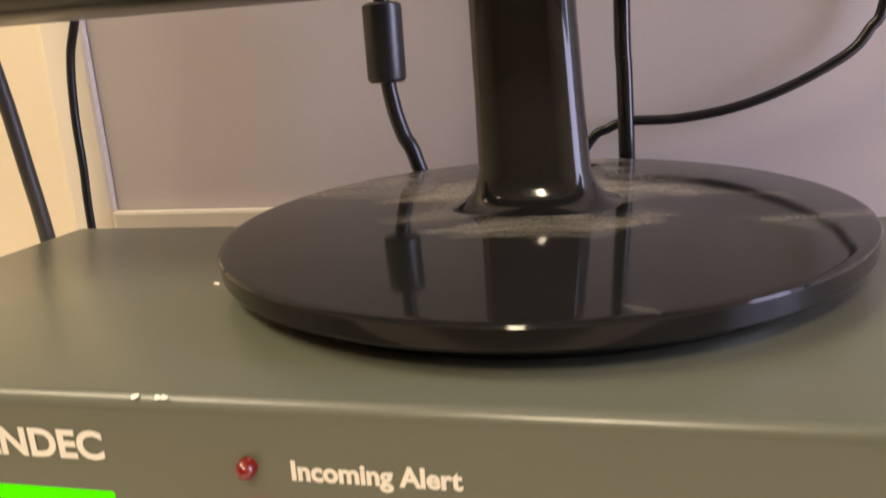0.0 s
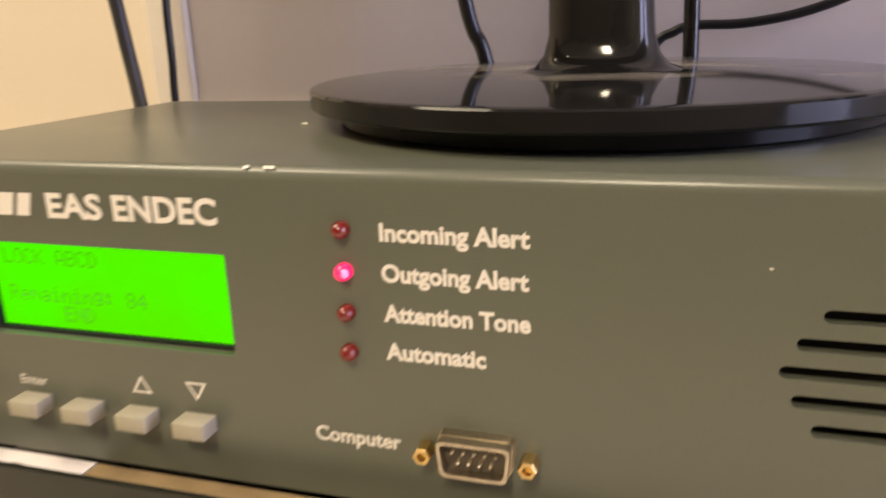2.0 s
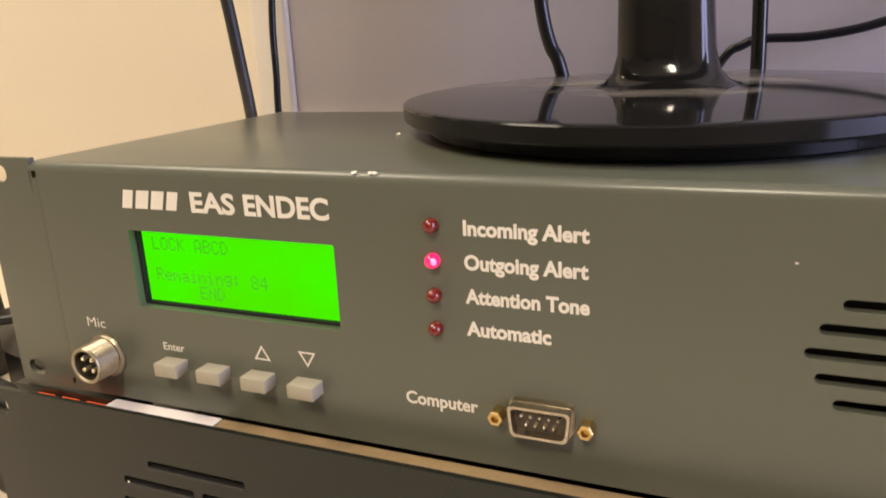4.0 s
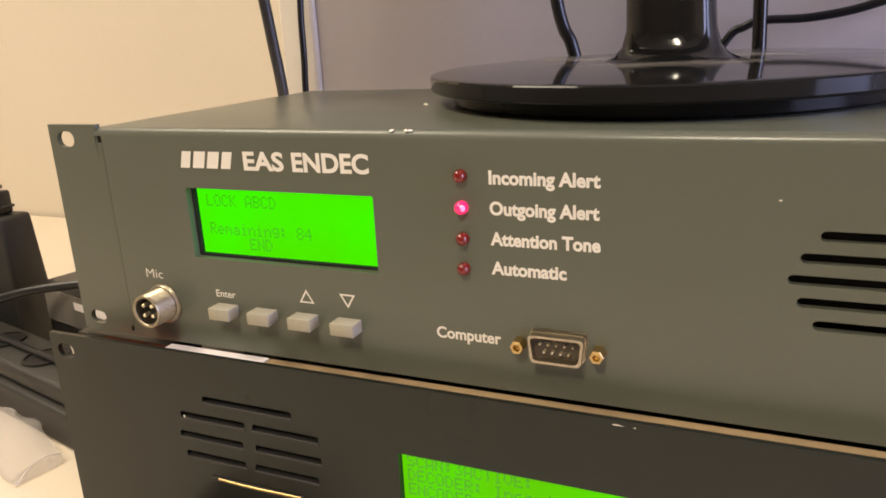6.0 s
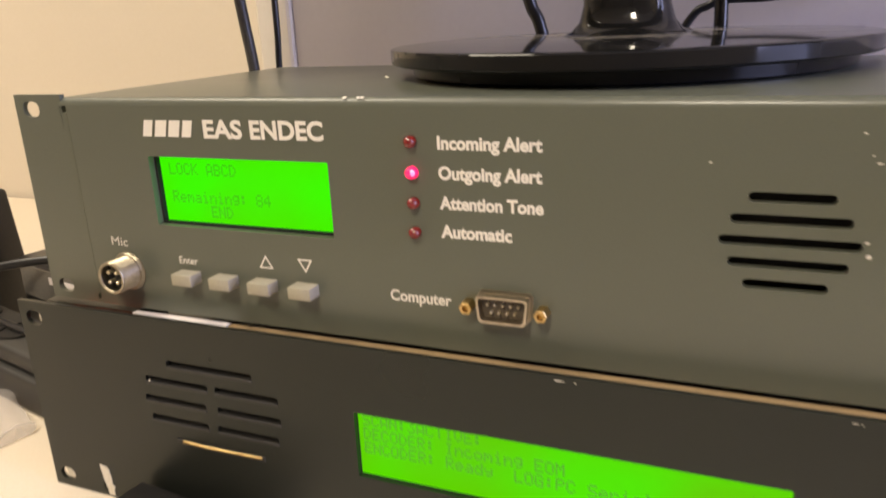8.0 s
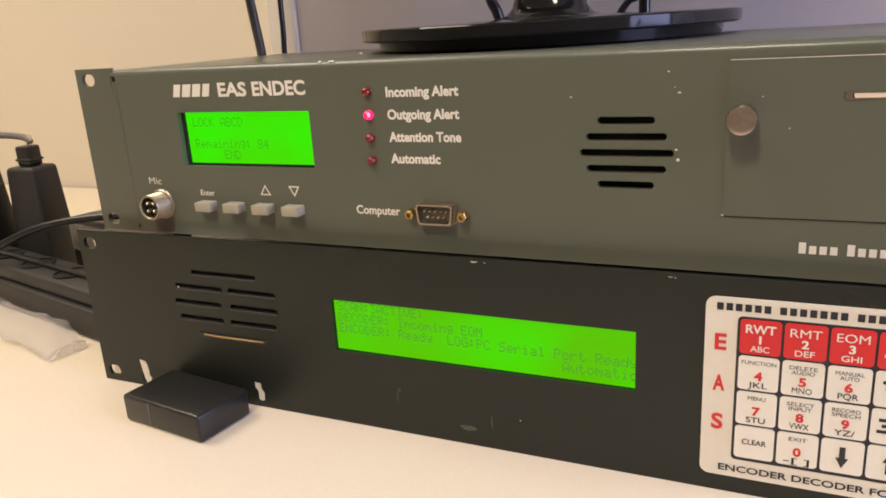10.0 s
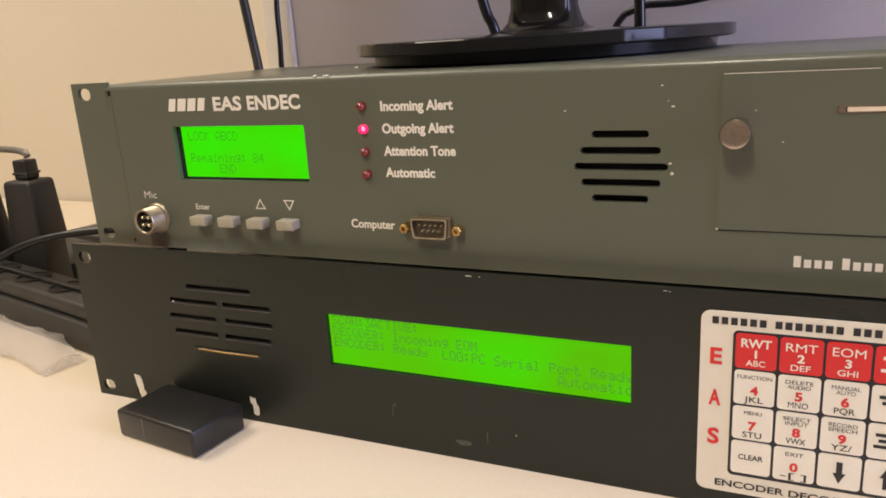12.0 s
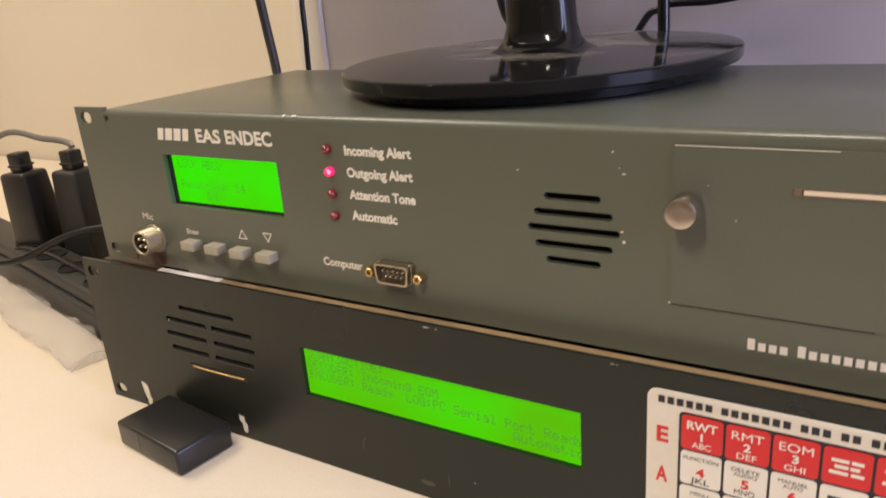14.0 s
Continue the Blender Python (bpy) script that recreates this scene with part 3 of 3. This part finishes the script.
ROWS2 = [(80.0, 121.9, 73.1), (67.4, 99.3, 64.7), (103.0, 133.0, 64.7), (65.8, 97.4, 55.8), (103.2, 133.4, 55.8), (67.8, 97.4, 47.0), (102.0, 131.4, 47.0), (79.4, 123.6, 38.6)]
holes = [loop_rect(a * MM, b * MM, (c - (1.9 if c > 40 else 1.1)) * MM, (c + (1.9 if c > 40 else 1.0)) * MM, 0.0010, 4) for a, b, c in ROWS2]
holes += [loop_rect(166.2 * MM, 312.9 * MM, 39.6 * MM, 66.4 * MM, 0.0004, 2)]
holes += [loop_rect(3.8 * MM, 13.0 * MM, v - 3.3 * MM, v + 3.3 * MM, 0.0032, 6) for v in (0.0066, 0.0852)]
holes += [loop_rect(30.5 * MM, 35.0 * MM, 3.2 * MM, 16 * MM, 0.0010, 3), loop_rect(112.8 * MM, 116.2 * MM, 3.2 * MM, 14.0 * MM, 0.0010, 3)]
part("front_panel", plate([(0, 0), (PW, 0), (PW, PH), (0, PH)], holes, 0.0, 0.002), BLACK_PANEL, coder)
part("chassis", box(0.024, 0.4586, 0.0105, 0.23, 0.004, 0.0774, 0.001), BLACK_PANEL, coder)
part("slot_backing", box(0.060, 0.139, 0.0033, 0.0041, 0.0376, 0.0772), SLOT_GREY, coder)
part("speaker_mesh", box(0.060, 0.150, 0.00215, 0.0036, 0.03, 0.0372), STRIP_GREY, coder)
for a, b, c in ROWS2:
    part("louvre", box((a - 0.2) * MM, (b + 0.2) * MM, -0.0004, 0.0032, (c - 1.9) * MM, (c - (0.75 if c > 40 else -0.4)) * MM, 0.0002, 1), STRIP_GREY, coder)
part("yellow_wire", tube([(0.0830, -0.0006, 0.0383), (0.1, -0.0008, 0.0381), (0.1225, -0.0006, 0.0384)], 0.00055, 8, 6), BRASS, coder)
part("fibreboard_strip", box(0.1055, 0.4560, 0.0021, 0.0128, 0.0776, 0.0889), WOOD, coder, "raw tan fibreboard strip behind the panel edge")
part("paper_label", box(0.0560, 0.1050, 0.0021, 0.0128, 0.0776, 0.0891), PAPER, coder, "white paper label with a dark mark")
part("label_mark", box(0.0800, 0.0840, 0.006, 0.0068, 0.0892, 0.0893), PRINT_BLACK, coder)
part("dark_gap_filler", box(0.003, 0.0555, 0.0120, 0.030, 0.0776, 0.0885), BLACK_PANEL, coder)
for x in (0.016, 0.029, 0.042):
    part("orange_tab", box(x, x + 0.009, 0.0028, 0.0115, 0.0776, 0.0866), ORANGE, coder)
for x in (0.05, 0.43):
    for y in (0.03, 0.22):
        part("rubber_foot", box(x - 0.008, x + 0.008, y - 0.008, y + 0.008, 0.0002, 0.0041, 0.001), MATT_BLACK, coder)
bez2 = part("display_frame", plate(loop_rect(0.159, 0.321, 0.032, 0.0735), [loop_rect(166.3 * MM, 312.8 * MM, 39.7 * MM, 66.3 * MM)], 0.0021, 0.0027), DARK_VOID, coder, "black display surround")
part("lcd_screen", box(0.163, 0.317, 0.0028, 0.0056, 0.036, 0.072), LCD_LONG, bez2, "glowing green liquid crystal display")
dot_text([(0, 0, "SCAN:3ACTIVE:"), (1, 0, "DECODER: Incoming EOM"), (2, 0, "ENCODER: Ready  LOG:PC Serial Port Ready"), (3, 31, "Automatic")],
         0.1682, 0.0650, 0.00364, 0.00575, 0.0027, LCD_FAINT, bez2)
for a, b, c, d in ((30.7, 34.8, 3.4, 15.8), (113.0, 116.0, 3.4, 13.8)):
    part("bare_tab", box(a * MM, b * MM, 0.0009, 0.0018, c * MM, d * MM), CHIP, coder, "bare worn metal behind the slot")
for x0, z0, w, h in ((33, 9, 1.9, 5.2), (32.2, 5, 1.5, 1.6), (114.4, 9.0, 1.3, 4.4), (115.2, 5.0, 1.5, 1.6)):
    chip(x0 * MM, z0 * MM, w * MM, h * MM, 0.0006, "worn_metal", CHIP, coder)
for x0, z0, w, h in ((8.6, 6.4, 3.6, 2.6), (10.5, 85.6, 1.6, 3.0)):
    chip(x0 * MM, z0 * MM, w * MM, h * MM, 0.0019, "worn_metal", CHIP, coder)
for x0, z0, w, h in ((69.6, 64.3, 0.7, 0.7), (243, 91.3, 2.0, 0.3), (248, 91.2, 0.5, 0.25), (327.8, 91.1, 0.3, 0.25), (200.6, 23, 1.0, 1.3), (199.4, 19.5, 0.35, 4.0), (262, 17, 0.5, 0.3), (248, 13.5, 0.4, 4.2), (236, 9, 5.0, 1.7), (326, 91.3, 1.1, 0.15)):
    chip(x0 * MM, z0 * MM, w * MM, h * MM, -0.0002, "scuff", CHIP if h < 1 else DUST, coder)
for outline in ([(30.4, 16.4), (32.4, 16.1), (35.6, 14.2), (36.4, 9.6), (36.0, 7.4), (37.6, 5.6), (36.4, 3.6), (37.0, 1.2), (33.2, 1.0), (33.0, 4.2), (31.4, 8.8)],
                [(112.8, 14.6), (114.6, 13.0), (116.2, 14.0), (116.4, 10.6), (118.0, 8.6), (117.6, 4.2), (115.4, 3.6), (114.6, 9.2), (112.6, 11.0)]):
    part("bare_metal", plate([(u * MM, v * MM) for u, v in reversed(outline)], [], -0.0003, -0.0001), CHIP, coder, "jagged patch of bare metal")
# keypad
pad = part("keypad", plate(loop_rect(331.6 * MM, 431 * MM, 6.8 * MM, 82.4 * MM, 0.0035, 5), [], -0.0008, -0.0001), LABEL_WHITE, coder, "cream membrane keypad with red and white keys")
part("key_ground", plate(loop_rect(342.9 * MM, 418.8 * MM, 14.9 * MM, 75.4 * MM, 0.0018, 4), [], -0.00095, -0.00082), PRINT_BLACK, pad)
blocks(bars_for((6, 7, 3, 2, 6), 0.3352, 0.4200), 0.0774, 0.0029, -0.0011, PRINT_BLACK, pad)
lettering("ENCODER DECODER FCC", 0.3385, 0.4000, 0.0094, 0.0027, -0.0011, PRINT_BLACK, pad, 0.02)
for ch, z in (("E", 61.3), ("A", 44.2), ("S", 27.6)):
    lettering(ch, 0.3352, 0.3394, z * MM, 0.0062, -0.0011, PRINT_RED, pad, 0.03)
pad.matrix_local = Matrix.Translation((-0.0069, 0, 0.0008)) @ Matrix.Diagonal((1.045, 1.0, 1.023, 1.0))
KEY_WORDS = [["RWT|1|ABC", "RMT|2|DEF", "EOM|3|GHI", "||", "||"],
        ["FUNCTION|4|JKL", "DELETE/AUDIO|5|MNO", "MANUAL/AUTO|6|PQR", "||", "||"],
        ["MENU|7|STU", "SELECT/INPUT|8|VWX", "RECORD/SPEECH|9|YZ/", "||", "||"],
        ["CLEAR||", "EXIT|0|-[ ]", "down||", "up||", "||"]]
key_mesh = None
for r, row in enumerate(KEY_WORDS):
    for c, words in enumerate(row):
        u0, v0 = (343.9 + 14.83 * c) * MM, (60.75 - 14.75 * r) * MM
        if key_mesh is None or (r == 1 and c == 0):
            key = part("key", plate(loop_rect(0, 13.9 * MM, 0, 13.8 * MM, 0.0014, 4), [], -0.0014, -0.00096), KEY_RED if r == 0 else KEY_WHITE, pad)
            key_mesh = key.data
        else:
            key = new("key", key_mesh)
            key.parent = pad
        key.location = (u0, 0, v0)
        top, mid, low = words.split("|")
        cu = u0 + 6.95 * MM
        def word(text, v, cap, mat, w=None, weight=0.008):
            a, b = (cu - w / 2, cu + w / 2) if w else (cu, None)
            lettering(text, a, b, v0 + v * MM, cap, -0.0016, mat, pad, weight, "key_print")
        if top in ("down", "up"):
            sgn = 1 if top == "up" else -1
            bm = bmesh.new()
            zc = v0 + 6.9 * MM
            pts = [(-1.0, -4.2), (1.0, -4.2), (1.0, 0.4), (2.1, 0.4), (0, 4.6), (-2.1, 0.4), (-1.0, 0.4)]
            bm.faces.new([bm.verts.new((cu + x * MM, -0.0016, zc + sgn * z * MM)) for x, z in pts])
            part("key_print", bm, PRINT_BLACK, pad, smooth=0)
        elif r == 0 and top:
            word(top, 8.6, 0.0032, KEY_WHITE, 0.0102, 0.025)
            word(mid, 4.5, 0.0030, KEY_WHITE, None, 0.03)
            word(low, 1.2, 0.0023, KEY_WHITE, 0.0064)
        elif top == "CLEAR":
            word(top, 6.2, 0.0021, PRINT_BLACK, 0.0086, 0.015)
        elif top:
            lines = top.split("/")
            for i, text in enumerate(lines):
                word(text, 10.6 - 1.95 * i, 0.0015, PRINT_BLACK, min(len(text) * 0.00152, 0.0118), 0.0)
            word(mid, 4.3 if len(lines) == 1 else 4.1, 0.0033, PRINT_RED, None, 0.035)
            word(low, 1.1, 0.0023, PRINT_BLACK, len(low) * 0.0022)
        elif c == 3 or c == 4:
            lines = 3 if r in (0, 2) else 2
            for i in range(lines):
                w = (4.6, 3.6, 5.0)[i] * MM
                blocks([(cu - w, cu + w * 0.1), (cu + w * 0.25, cu + w)], v0 + (8.9 - 2.3 * i) * MM, 0.0013, -0.0016, KEY_WHITE if r == 0 else PRINT_BLACK, pad)

# ---- black block in front of the lower unit ----
block = thing("power_supply_block", pose(0.0440, -0.0490, -0.0016, 0, 0, -7), "black plastic block lying on the desk against the black panel", "power supply")
part("body", box(0, 0.0580, 0, 0.0340, 0.0, 0.0150, 0.0018, 3), MATT_BLACK, block)
part("seam", box(0.0205, 0.0212, -0.0002, 0.0004, 0.0018, 0.0140), STRIP_LIGHT, block, "pale seam line")

# ---- monitor standing on the upper unit ----
monitor = thing("monitor", pose(0.2278, 0.1280, Z2), "gloss black computer monitor on a dusty round stand", "monitor")
prof = [(0.0900, 0.0), (0.0938, 0.0004), (0.0944, 0.0012), (0.0950, 0.0064), (0.0955, 0.0066), (0.1024, 0.0066), (0.1032, 0.0070), (0.1036, 0.0078), (0.1037, 0.0132), (0.1033, 0.0139), (0.1024, 0.0142), (0.1010, 0.0143), (0.06, 0.0150), (0.035, 0.0156), (0.0005, 0.0158)]
base = part("stand_base", lathe(prof, 160), DUSTY_BLACK, monitor, "round gloss black stand base with dust", smooth=0.4)
base.scale = (0.985, 1.11, 0.86)
# oval neck with a flared foot
bm = bmesh.new()
rings = []
for h, a, b, lean in ((0.0128, 30, 26, 0), (0.0137, 27.0, 23.0, 0), (0.0152, 23.0, 19.2, 0), (0.0190, 19.6, 16.2, 0), (0.026, 17.7, 14, -0.2), (0.05, 16.8, 13.6, -1.2), (0.085, 15.9, 13.2, -2.6), (0.13, 15.2, 13, -4.2)):
    rings.append([bm.verts.new((lean * MM + (a + 1.2) * MM * math.copysign(abs(math.cos(t)) ** 0.75, math.cos(t)), 0.003 + b * MM * math.copysign(abs(math.sin(t)) ** 0.75, math.sin(t)), h)) for t in [2 * math.pi * i / 64 for i in range(64)]])
for p, q in zip(rings, rings[1:]):
    for i in range(64):
        bm.faces.new((p[i], p[(i + 1) % 64], q[(i + 1) % 64], q[i]))
bm.faces.new(rings[-1])
part("neck", bm, GLOSS_BLACK, monitor, "gloss black oval stand neck", smooth=0.7)
head = part("housing", box(-0.250, 0.250, -0.047, -0.010, 0.0840, 0.37, 0.006, 3), MATT_BLACK, monitor, "dark grey monitor housing")
part("screen", box(-0.232, 0.232, -0.0482, -0.0472, 0.105, 0.355), SCREEN, head)

# ---- cables behind the stand ----
cord = thing("monitor_cable", pose(0, 0, 0), "black monitor cable with a ferrite bead hanging behind the stand", "cable")
part("cord", tube([(0.1468, 0.24, 0.42), (0.1458, 0.24, 0.30), (0.1464, 0.2400, 0.2370), (0.1463, 0.2400, 0.2288), (0.1487, 0.2400, 0.2149), (0.1521, 0.2400, 0.2036), (0.1576, 0.2400, 0.1912), (0.1650, 0.243, 0.15), (0.170, 0.246, 0.002)], 0.0039, 16), CABLE, cord)
prof = [(4.0, 0), (8.2, 0.3), (9.4, 1.6), (9.6, 3.0), (9.6, 35), (9.4, 36.6), (7.6, 37.8), (4.0, 38)]
part("ferrite_bead", lathe([(r * MM, h * MM) for r, h in prof], 32, (0.1458, 0.24, 0.2297)), MATT_BLACK, cord, "black ferrite bead")
cord = thing("power_cable", pose(0, 0, 0), "straight black power cable hanging behind the stand", "cable")
part("cord", tube([(0.2575, 0.247, 0.42), (0.2584, 0.2470, 0.2605), (0.2595, 0.2470, 0.2275), (0.2605, 0.2470, 0.1935), (0.2620, 0.247, 0.12), (0.264, 0.247, 0.002)], 0.0039, 14), GLOSS_BLACK, cord)
cord = thing("thin_cable", pose(0, 0, 0), "thin black cable sagging along the wall", "cable")
part("cord", tube([(0.2249, 0.2655, 0.1641), (0.2429, 0.2655, 0.1941), (0.2514, 0.2655, 0.2), (0.2611, 0.2655, 0.2033), (0.2855, 0.2655, 0.2036), (0.3116, 0.2655, 0.2078), (0.3366, 0.2655, 0.2167), (0.3603, 0.2655, 0.23), (0.369, 0.2655, 0.2407), (0.3742, 0.2655, 0.2522), (0.3782, 0.2655, 0.3022), (0.3742, 0.267, 0.45)], 0.0025, 12), CABLE, cord)
cord = thing("wall_cable", pose(0, 0, 0), "thin black cable hanging by the corner trim", "cable")
part("cord", tube([(-0.0133, 0.235, 0.60), (-0.0153, 0.235, 0.32), (-0.0173, 0.235, 0.2795), (-0.0257, 0.235, 0.2530), (-0.0295, 0.235, 0.2236), (-0.0304, 0.235, 0.1929), (-0.0319, 0.235, 0.1649), (-0.0329, 0.235, 0.08), (-0.0319, 0.235, 0.002)], 0.0023, 12), CABLE, cord)
cord = thing("grey_cable", pose(0, 0, 0), "thick grey cable rising beside the rack units", "cable")
part("cord", tube([(-0.0354, 0.164, 0.60), (-0.0184, 0.164, 0.32), (-0.0074, 0.165, 0.2253), (-0.0045, 0.165, 0.2016), (-0.0014, 0.165, 0.1757), (0.002, 0.166, 0.12), (0.003, 0.168, 0.002)], 0.0034, 14), GREY_CABLE, cord)

# ---- clutter beside the units ----
strip = thing("power_strip", pose(-0.008, 0.0095, -0.0016, 0, 0, -13), "dark grey power strip lying on the desk", "power strip")
part("body", box(-0.48, 0.006, 0.004, 0.045, 0.0, 0.0215, 0.0025, 3), STRIP_GREY, strip)
part("top_shell", box(-0.478, 0.004, 0.008, 0.043, 0.0217, 0.0330, 0.0035, 3), STRIP_GREY, strip)
for x in (-0.066, -0.118, -0.17, -0.222, -0.274):
    rim = add_lathe(bmesh.new(), [(0.0112, 0.0), (0.0130, 0.0), (0.0130, 0.0012), (0.0112, 0.0012), (0.0112, 0.0004)], 28, (x, 0.0255, 0.0331))
    socket = part("socket", rim, MATT_BLACK, strip, "round socket recess")
    for dx in (-0.005, 0.005):
        part("contact_slot", box(x + dx - 0.0012, x + dx + 0.0012, 0.0225, 0.0285, 0.0337, 0.0340), DARK_VOID, socket)
for x in (-0.026, -0.036):
    for y in (0.019, 0.031):
        part("vent_slot", box(x - 0.0035, x + 0.0035, y - 0.0012, y + 0.0012, 0.0330, 0.0333), DARK_VOID, strip)
device = thing("network_box", pose(-0.020, 0.075, -0.0016, 0, 0, -13), "dark box with a grey labelled front behind the power strip", "network box")
part("body", box(-0.158, 0.0, 0.0, 0.085, 0.0, 0.0605, 0.003, 3), MATT_BLACK, device)
face = part("front_plate", box(-0.154, -0.004, -0.0012, -0.0002, 0.034, 0.0565, 0.0004, 1), STRIP_LIGHT, device, "mid grey front plate")
part("label", box(-0.116, -0.070, -0.0016, -0.0013, 0.0475, 0.0525), PAPER, face, "small pale label")


def adapter(m, mat, label):
    ob = thing("power_adapter", m, label, "power adapter", "adapters behind the power strip")
    bm = box(-0.0195, 0.0195, -0.018, 0.018, 0.0, 0.098, 0.004, 3)
    for v in bm.verts:
        k = 1 - 0.24 * v.co.z / 0.098
        v.co.x, v.co.y = v.co.x * k, v.co.y * k
    part("body", bm, mat, ob)
    part("plug", box(-0.0072, 0.0072, -0.007, 0.007, 0.0982, 0.1150, 0.002, 3), MATT_BLACK, ob)
    part("ridge", box(-0.008, 0.008, -0.0078, 0.0078, 0.1025, 0.1045, 0.0006, 1), MATT_BLACK, ob)
    return ob


adapter(pose(-0.230, 0.131, -0.0016, 0, 0, 6), STRIP_GREY, "dark grey power adapter standing on end with a black plug")
adapter(pose(-0.270, 0.110, -0.0010, 0, -2, 10), MATT_BLACK, "black power adapter standing on end beside another")
cord = thing("adapter_cable", pose(0, 0, 0), "grey-brown cable ending at the plug of the adapter", "cable")
part("cord", tube([(-0.225, 0.131, 0.1155), (-0.227, 0.131, 0.1185), (-0.238, 0.131, 0.1210), (-0.266, 0.131, 0.1220), (-0.34, 0.135, 0.122), (-0.46, 0.15, 0.07), (-0.52, 0.17, 0.004)], 0.0028, 12), STRIP_LIGHT, cord)
part("metal_tip", lathe([(0.0018, 0.0), (0.0018, 0.004), (0.0008, 0.006)], 12, (-0.2245, 0.131, 0.1170)), PIN, cord)
cord = thing("loose_cable", pose(0, 0, 0), "black cable lying across the dark box", "cable")
part("cord", tube([(0.03, 0.150, 0.004), (0.0, 0.142, 0.045), (-0.03, 0.134, 0.0635), (-0.08, 0.118, 0.0638), (-0.130, 0.098, 0.0636), (-0.172, 0.078, 0.057), (-0.215, 0.052, 0.0385), (-0.26, 0.030, 0.0372), (-0.33, 0.0, 0.012), (-0.40, -0.02, 0.003)], 0.0030, 12), CABLE, cord)
cord = thing("flat_cable", pose(0, 0, 0), "black cable lying along the power strip", "cable")
part("cord", tube([(-0.32, 0.10, 0.003), (-0.27, 0.088, 0.030), (-0.22, 0.083, 0.0336), (-0.16, 0.070, 0.0336), (-0.09, 0.054, 0.0336), (-0.03, 0.042, 0.0336), (-0.014, 0.040, 0.0336)], 0.0022, 12), CABLE, cord)
cord = thing("pale_cable", pose(0, 0, 0), "pale grey cable against the cream wall", "cable")
part("cord", tube([(-0.40, 0.37, 0.10), (-0.30, 0.36, 0.094), (-0.22, 0.35, 0.078), (-0.15, 0.34, 0.060), (-0.10, 0.33, 0.03), (-0.08, 0.29, 0.004)], 0.0030, 12), STRIP_LIGHT, cord)


def crumple(name, w, d, h, mat, label, category, m, seed, folds):
    """A low crumpled sheet with creases, resting on its rim."""
    bm = bmesh.new()
    nx, ny = 40, 24
    rows = []
    for i in range(nx):
        row = []
        for j in range(ny):
            u, v = i / (nx - 1), j / (ny - 1)
            rise = min(1.0, 5 * u, 5 * (1 - u)) ** 0.7 * min(1.0, 3.5 * v, 3.5 * (1 - v)) ** 0.7 if 0 < u < 1 and 0 < v < 1 else 0.0
            crease = abs(noise.noise(Vector((u * folds, v * folds * 0.6, seed)))) + 0.5 * abs(noise.noise(Vector((u * folds * 2.3, v * folds * 1.7, seed + 7))))
            z = 0.0006 + h * rise * (0.45 + 1.1 * crease)
            wob = 0.006 * noise.noise(Vector((u * 4, v * 4, seed + 3)))
            row.append(bm.verts.new(((u - 0.5) * w + wob, (v - 0.5) * d + wob, z)))
        rows.append(row)
    for i in range(nx - 1):
        for j in range(ny - 1):
            bm.faces.new((rows[i][j], rows[i + 1][j], rows[i + 1][j + 1], rows[i][j + 1]))
    ob = tagged(part(name, bm, mat, smooth=1.0), label, category)
    ob.matrix_world = m
    return ob


# a soft polythene pouch with one sealed end
pouch = thing("plastic_bag", pose(-0.066, 0.0070, -0.0018, 0, 0, -13), "flat milky see-through polythene bag lying on the desk", "plastic bag")
bm = bmesh.new()
rings = []
for i in range(49):
    u = i / 48
    fold = noise.noise(Vector((u * 5.5, 0.3, 1.7)))
    high = 0.0115 * (0.50 + 0.50 * min(1.0, u / 0.13)) * (1 - 0.10 * fold) * (1 - 0.55 * max(0.0, u - 0.55))
    wide = 0.0165 * (0.80 + 0.20 * min(1.0, u / 0.2)) * (1 + 0.08 * fold)
    ring = []
    for j in range(28):
        a = 2 * math.pi * j / 28
        ca, sa = math.cos(a), math.sin(a)
        dent = 1 + 0.22 * noise.noise(Vector((u * 16, ca * 2.2, sa * 2.2 + 4)))
        y = wide * math.copysign(abs(ca) ** (1.15 if sa > 0 else 0.8), ca) * dent
        z = high * max(0.02, 0.5 + 0.5 * math.copysign(abs(sa) ** (1.15 if sa > 0 else 0.6), sa) * dent) + 0.0004
        ring.append(bm.verts.new((-0.24 * u + 0.010 * (0.5 - z / 0.022) * max(0, 1 - u / 0.1), y + 0.004 * z / 0.02 + 0.006 * fold, z)))
    rings.append(ring)
for p, q in zip(rings, rings[1:]):
    for j in range(28):
        bm.faces.new((p[j], p[(j + 1) % 28], q[(j + 1) % 28], q[j]))
bm.faces.new(rings[0])
bm.faces.new(list(reversed(rings[-1])))
bmesh.ops.recalc_face_normals(bm, faces=bm.faces)
part("pouch", bm, BAG, pouch, smooth=0.9)
part("sealed_edge", tube([(0.0050, -0.0140, 0.0008), (0.0040, -0.010, 0.0030), (0.0020, -0.003, 0.0060), (0.0010, 0.005, 0.0065), (0.0010, 0.0125, 0.0040)], 0.0006, 8, 6), BAG, pouch, "glossy sealed lip of the bag")
crumple("paper_tissue", 0.12, 0.09, 0.05, PAPER, "crumpled pale paper tissue lying against the wall", "tissue", pose(-0.20, 0.345, -0.0016, 0, 0, 10), 5.0, 3.5)
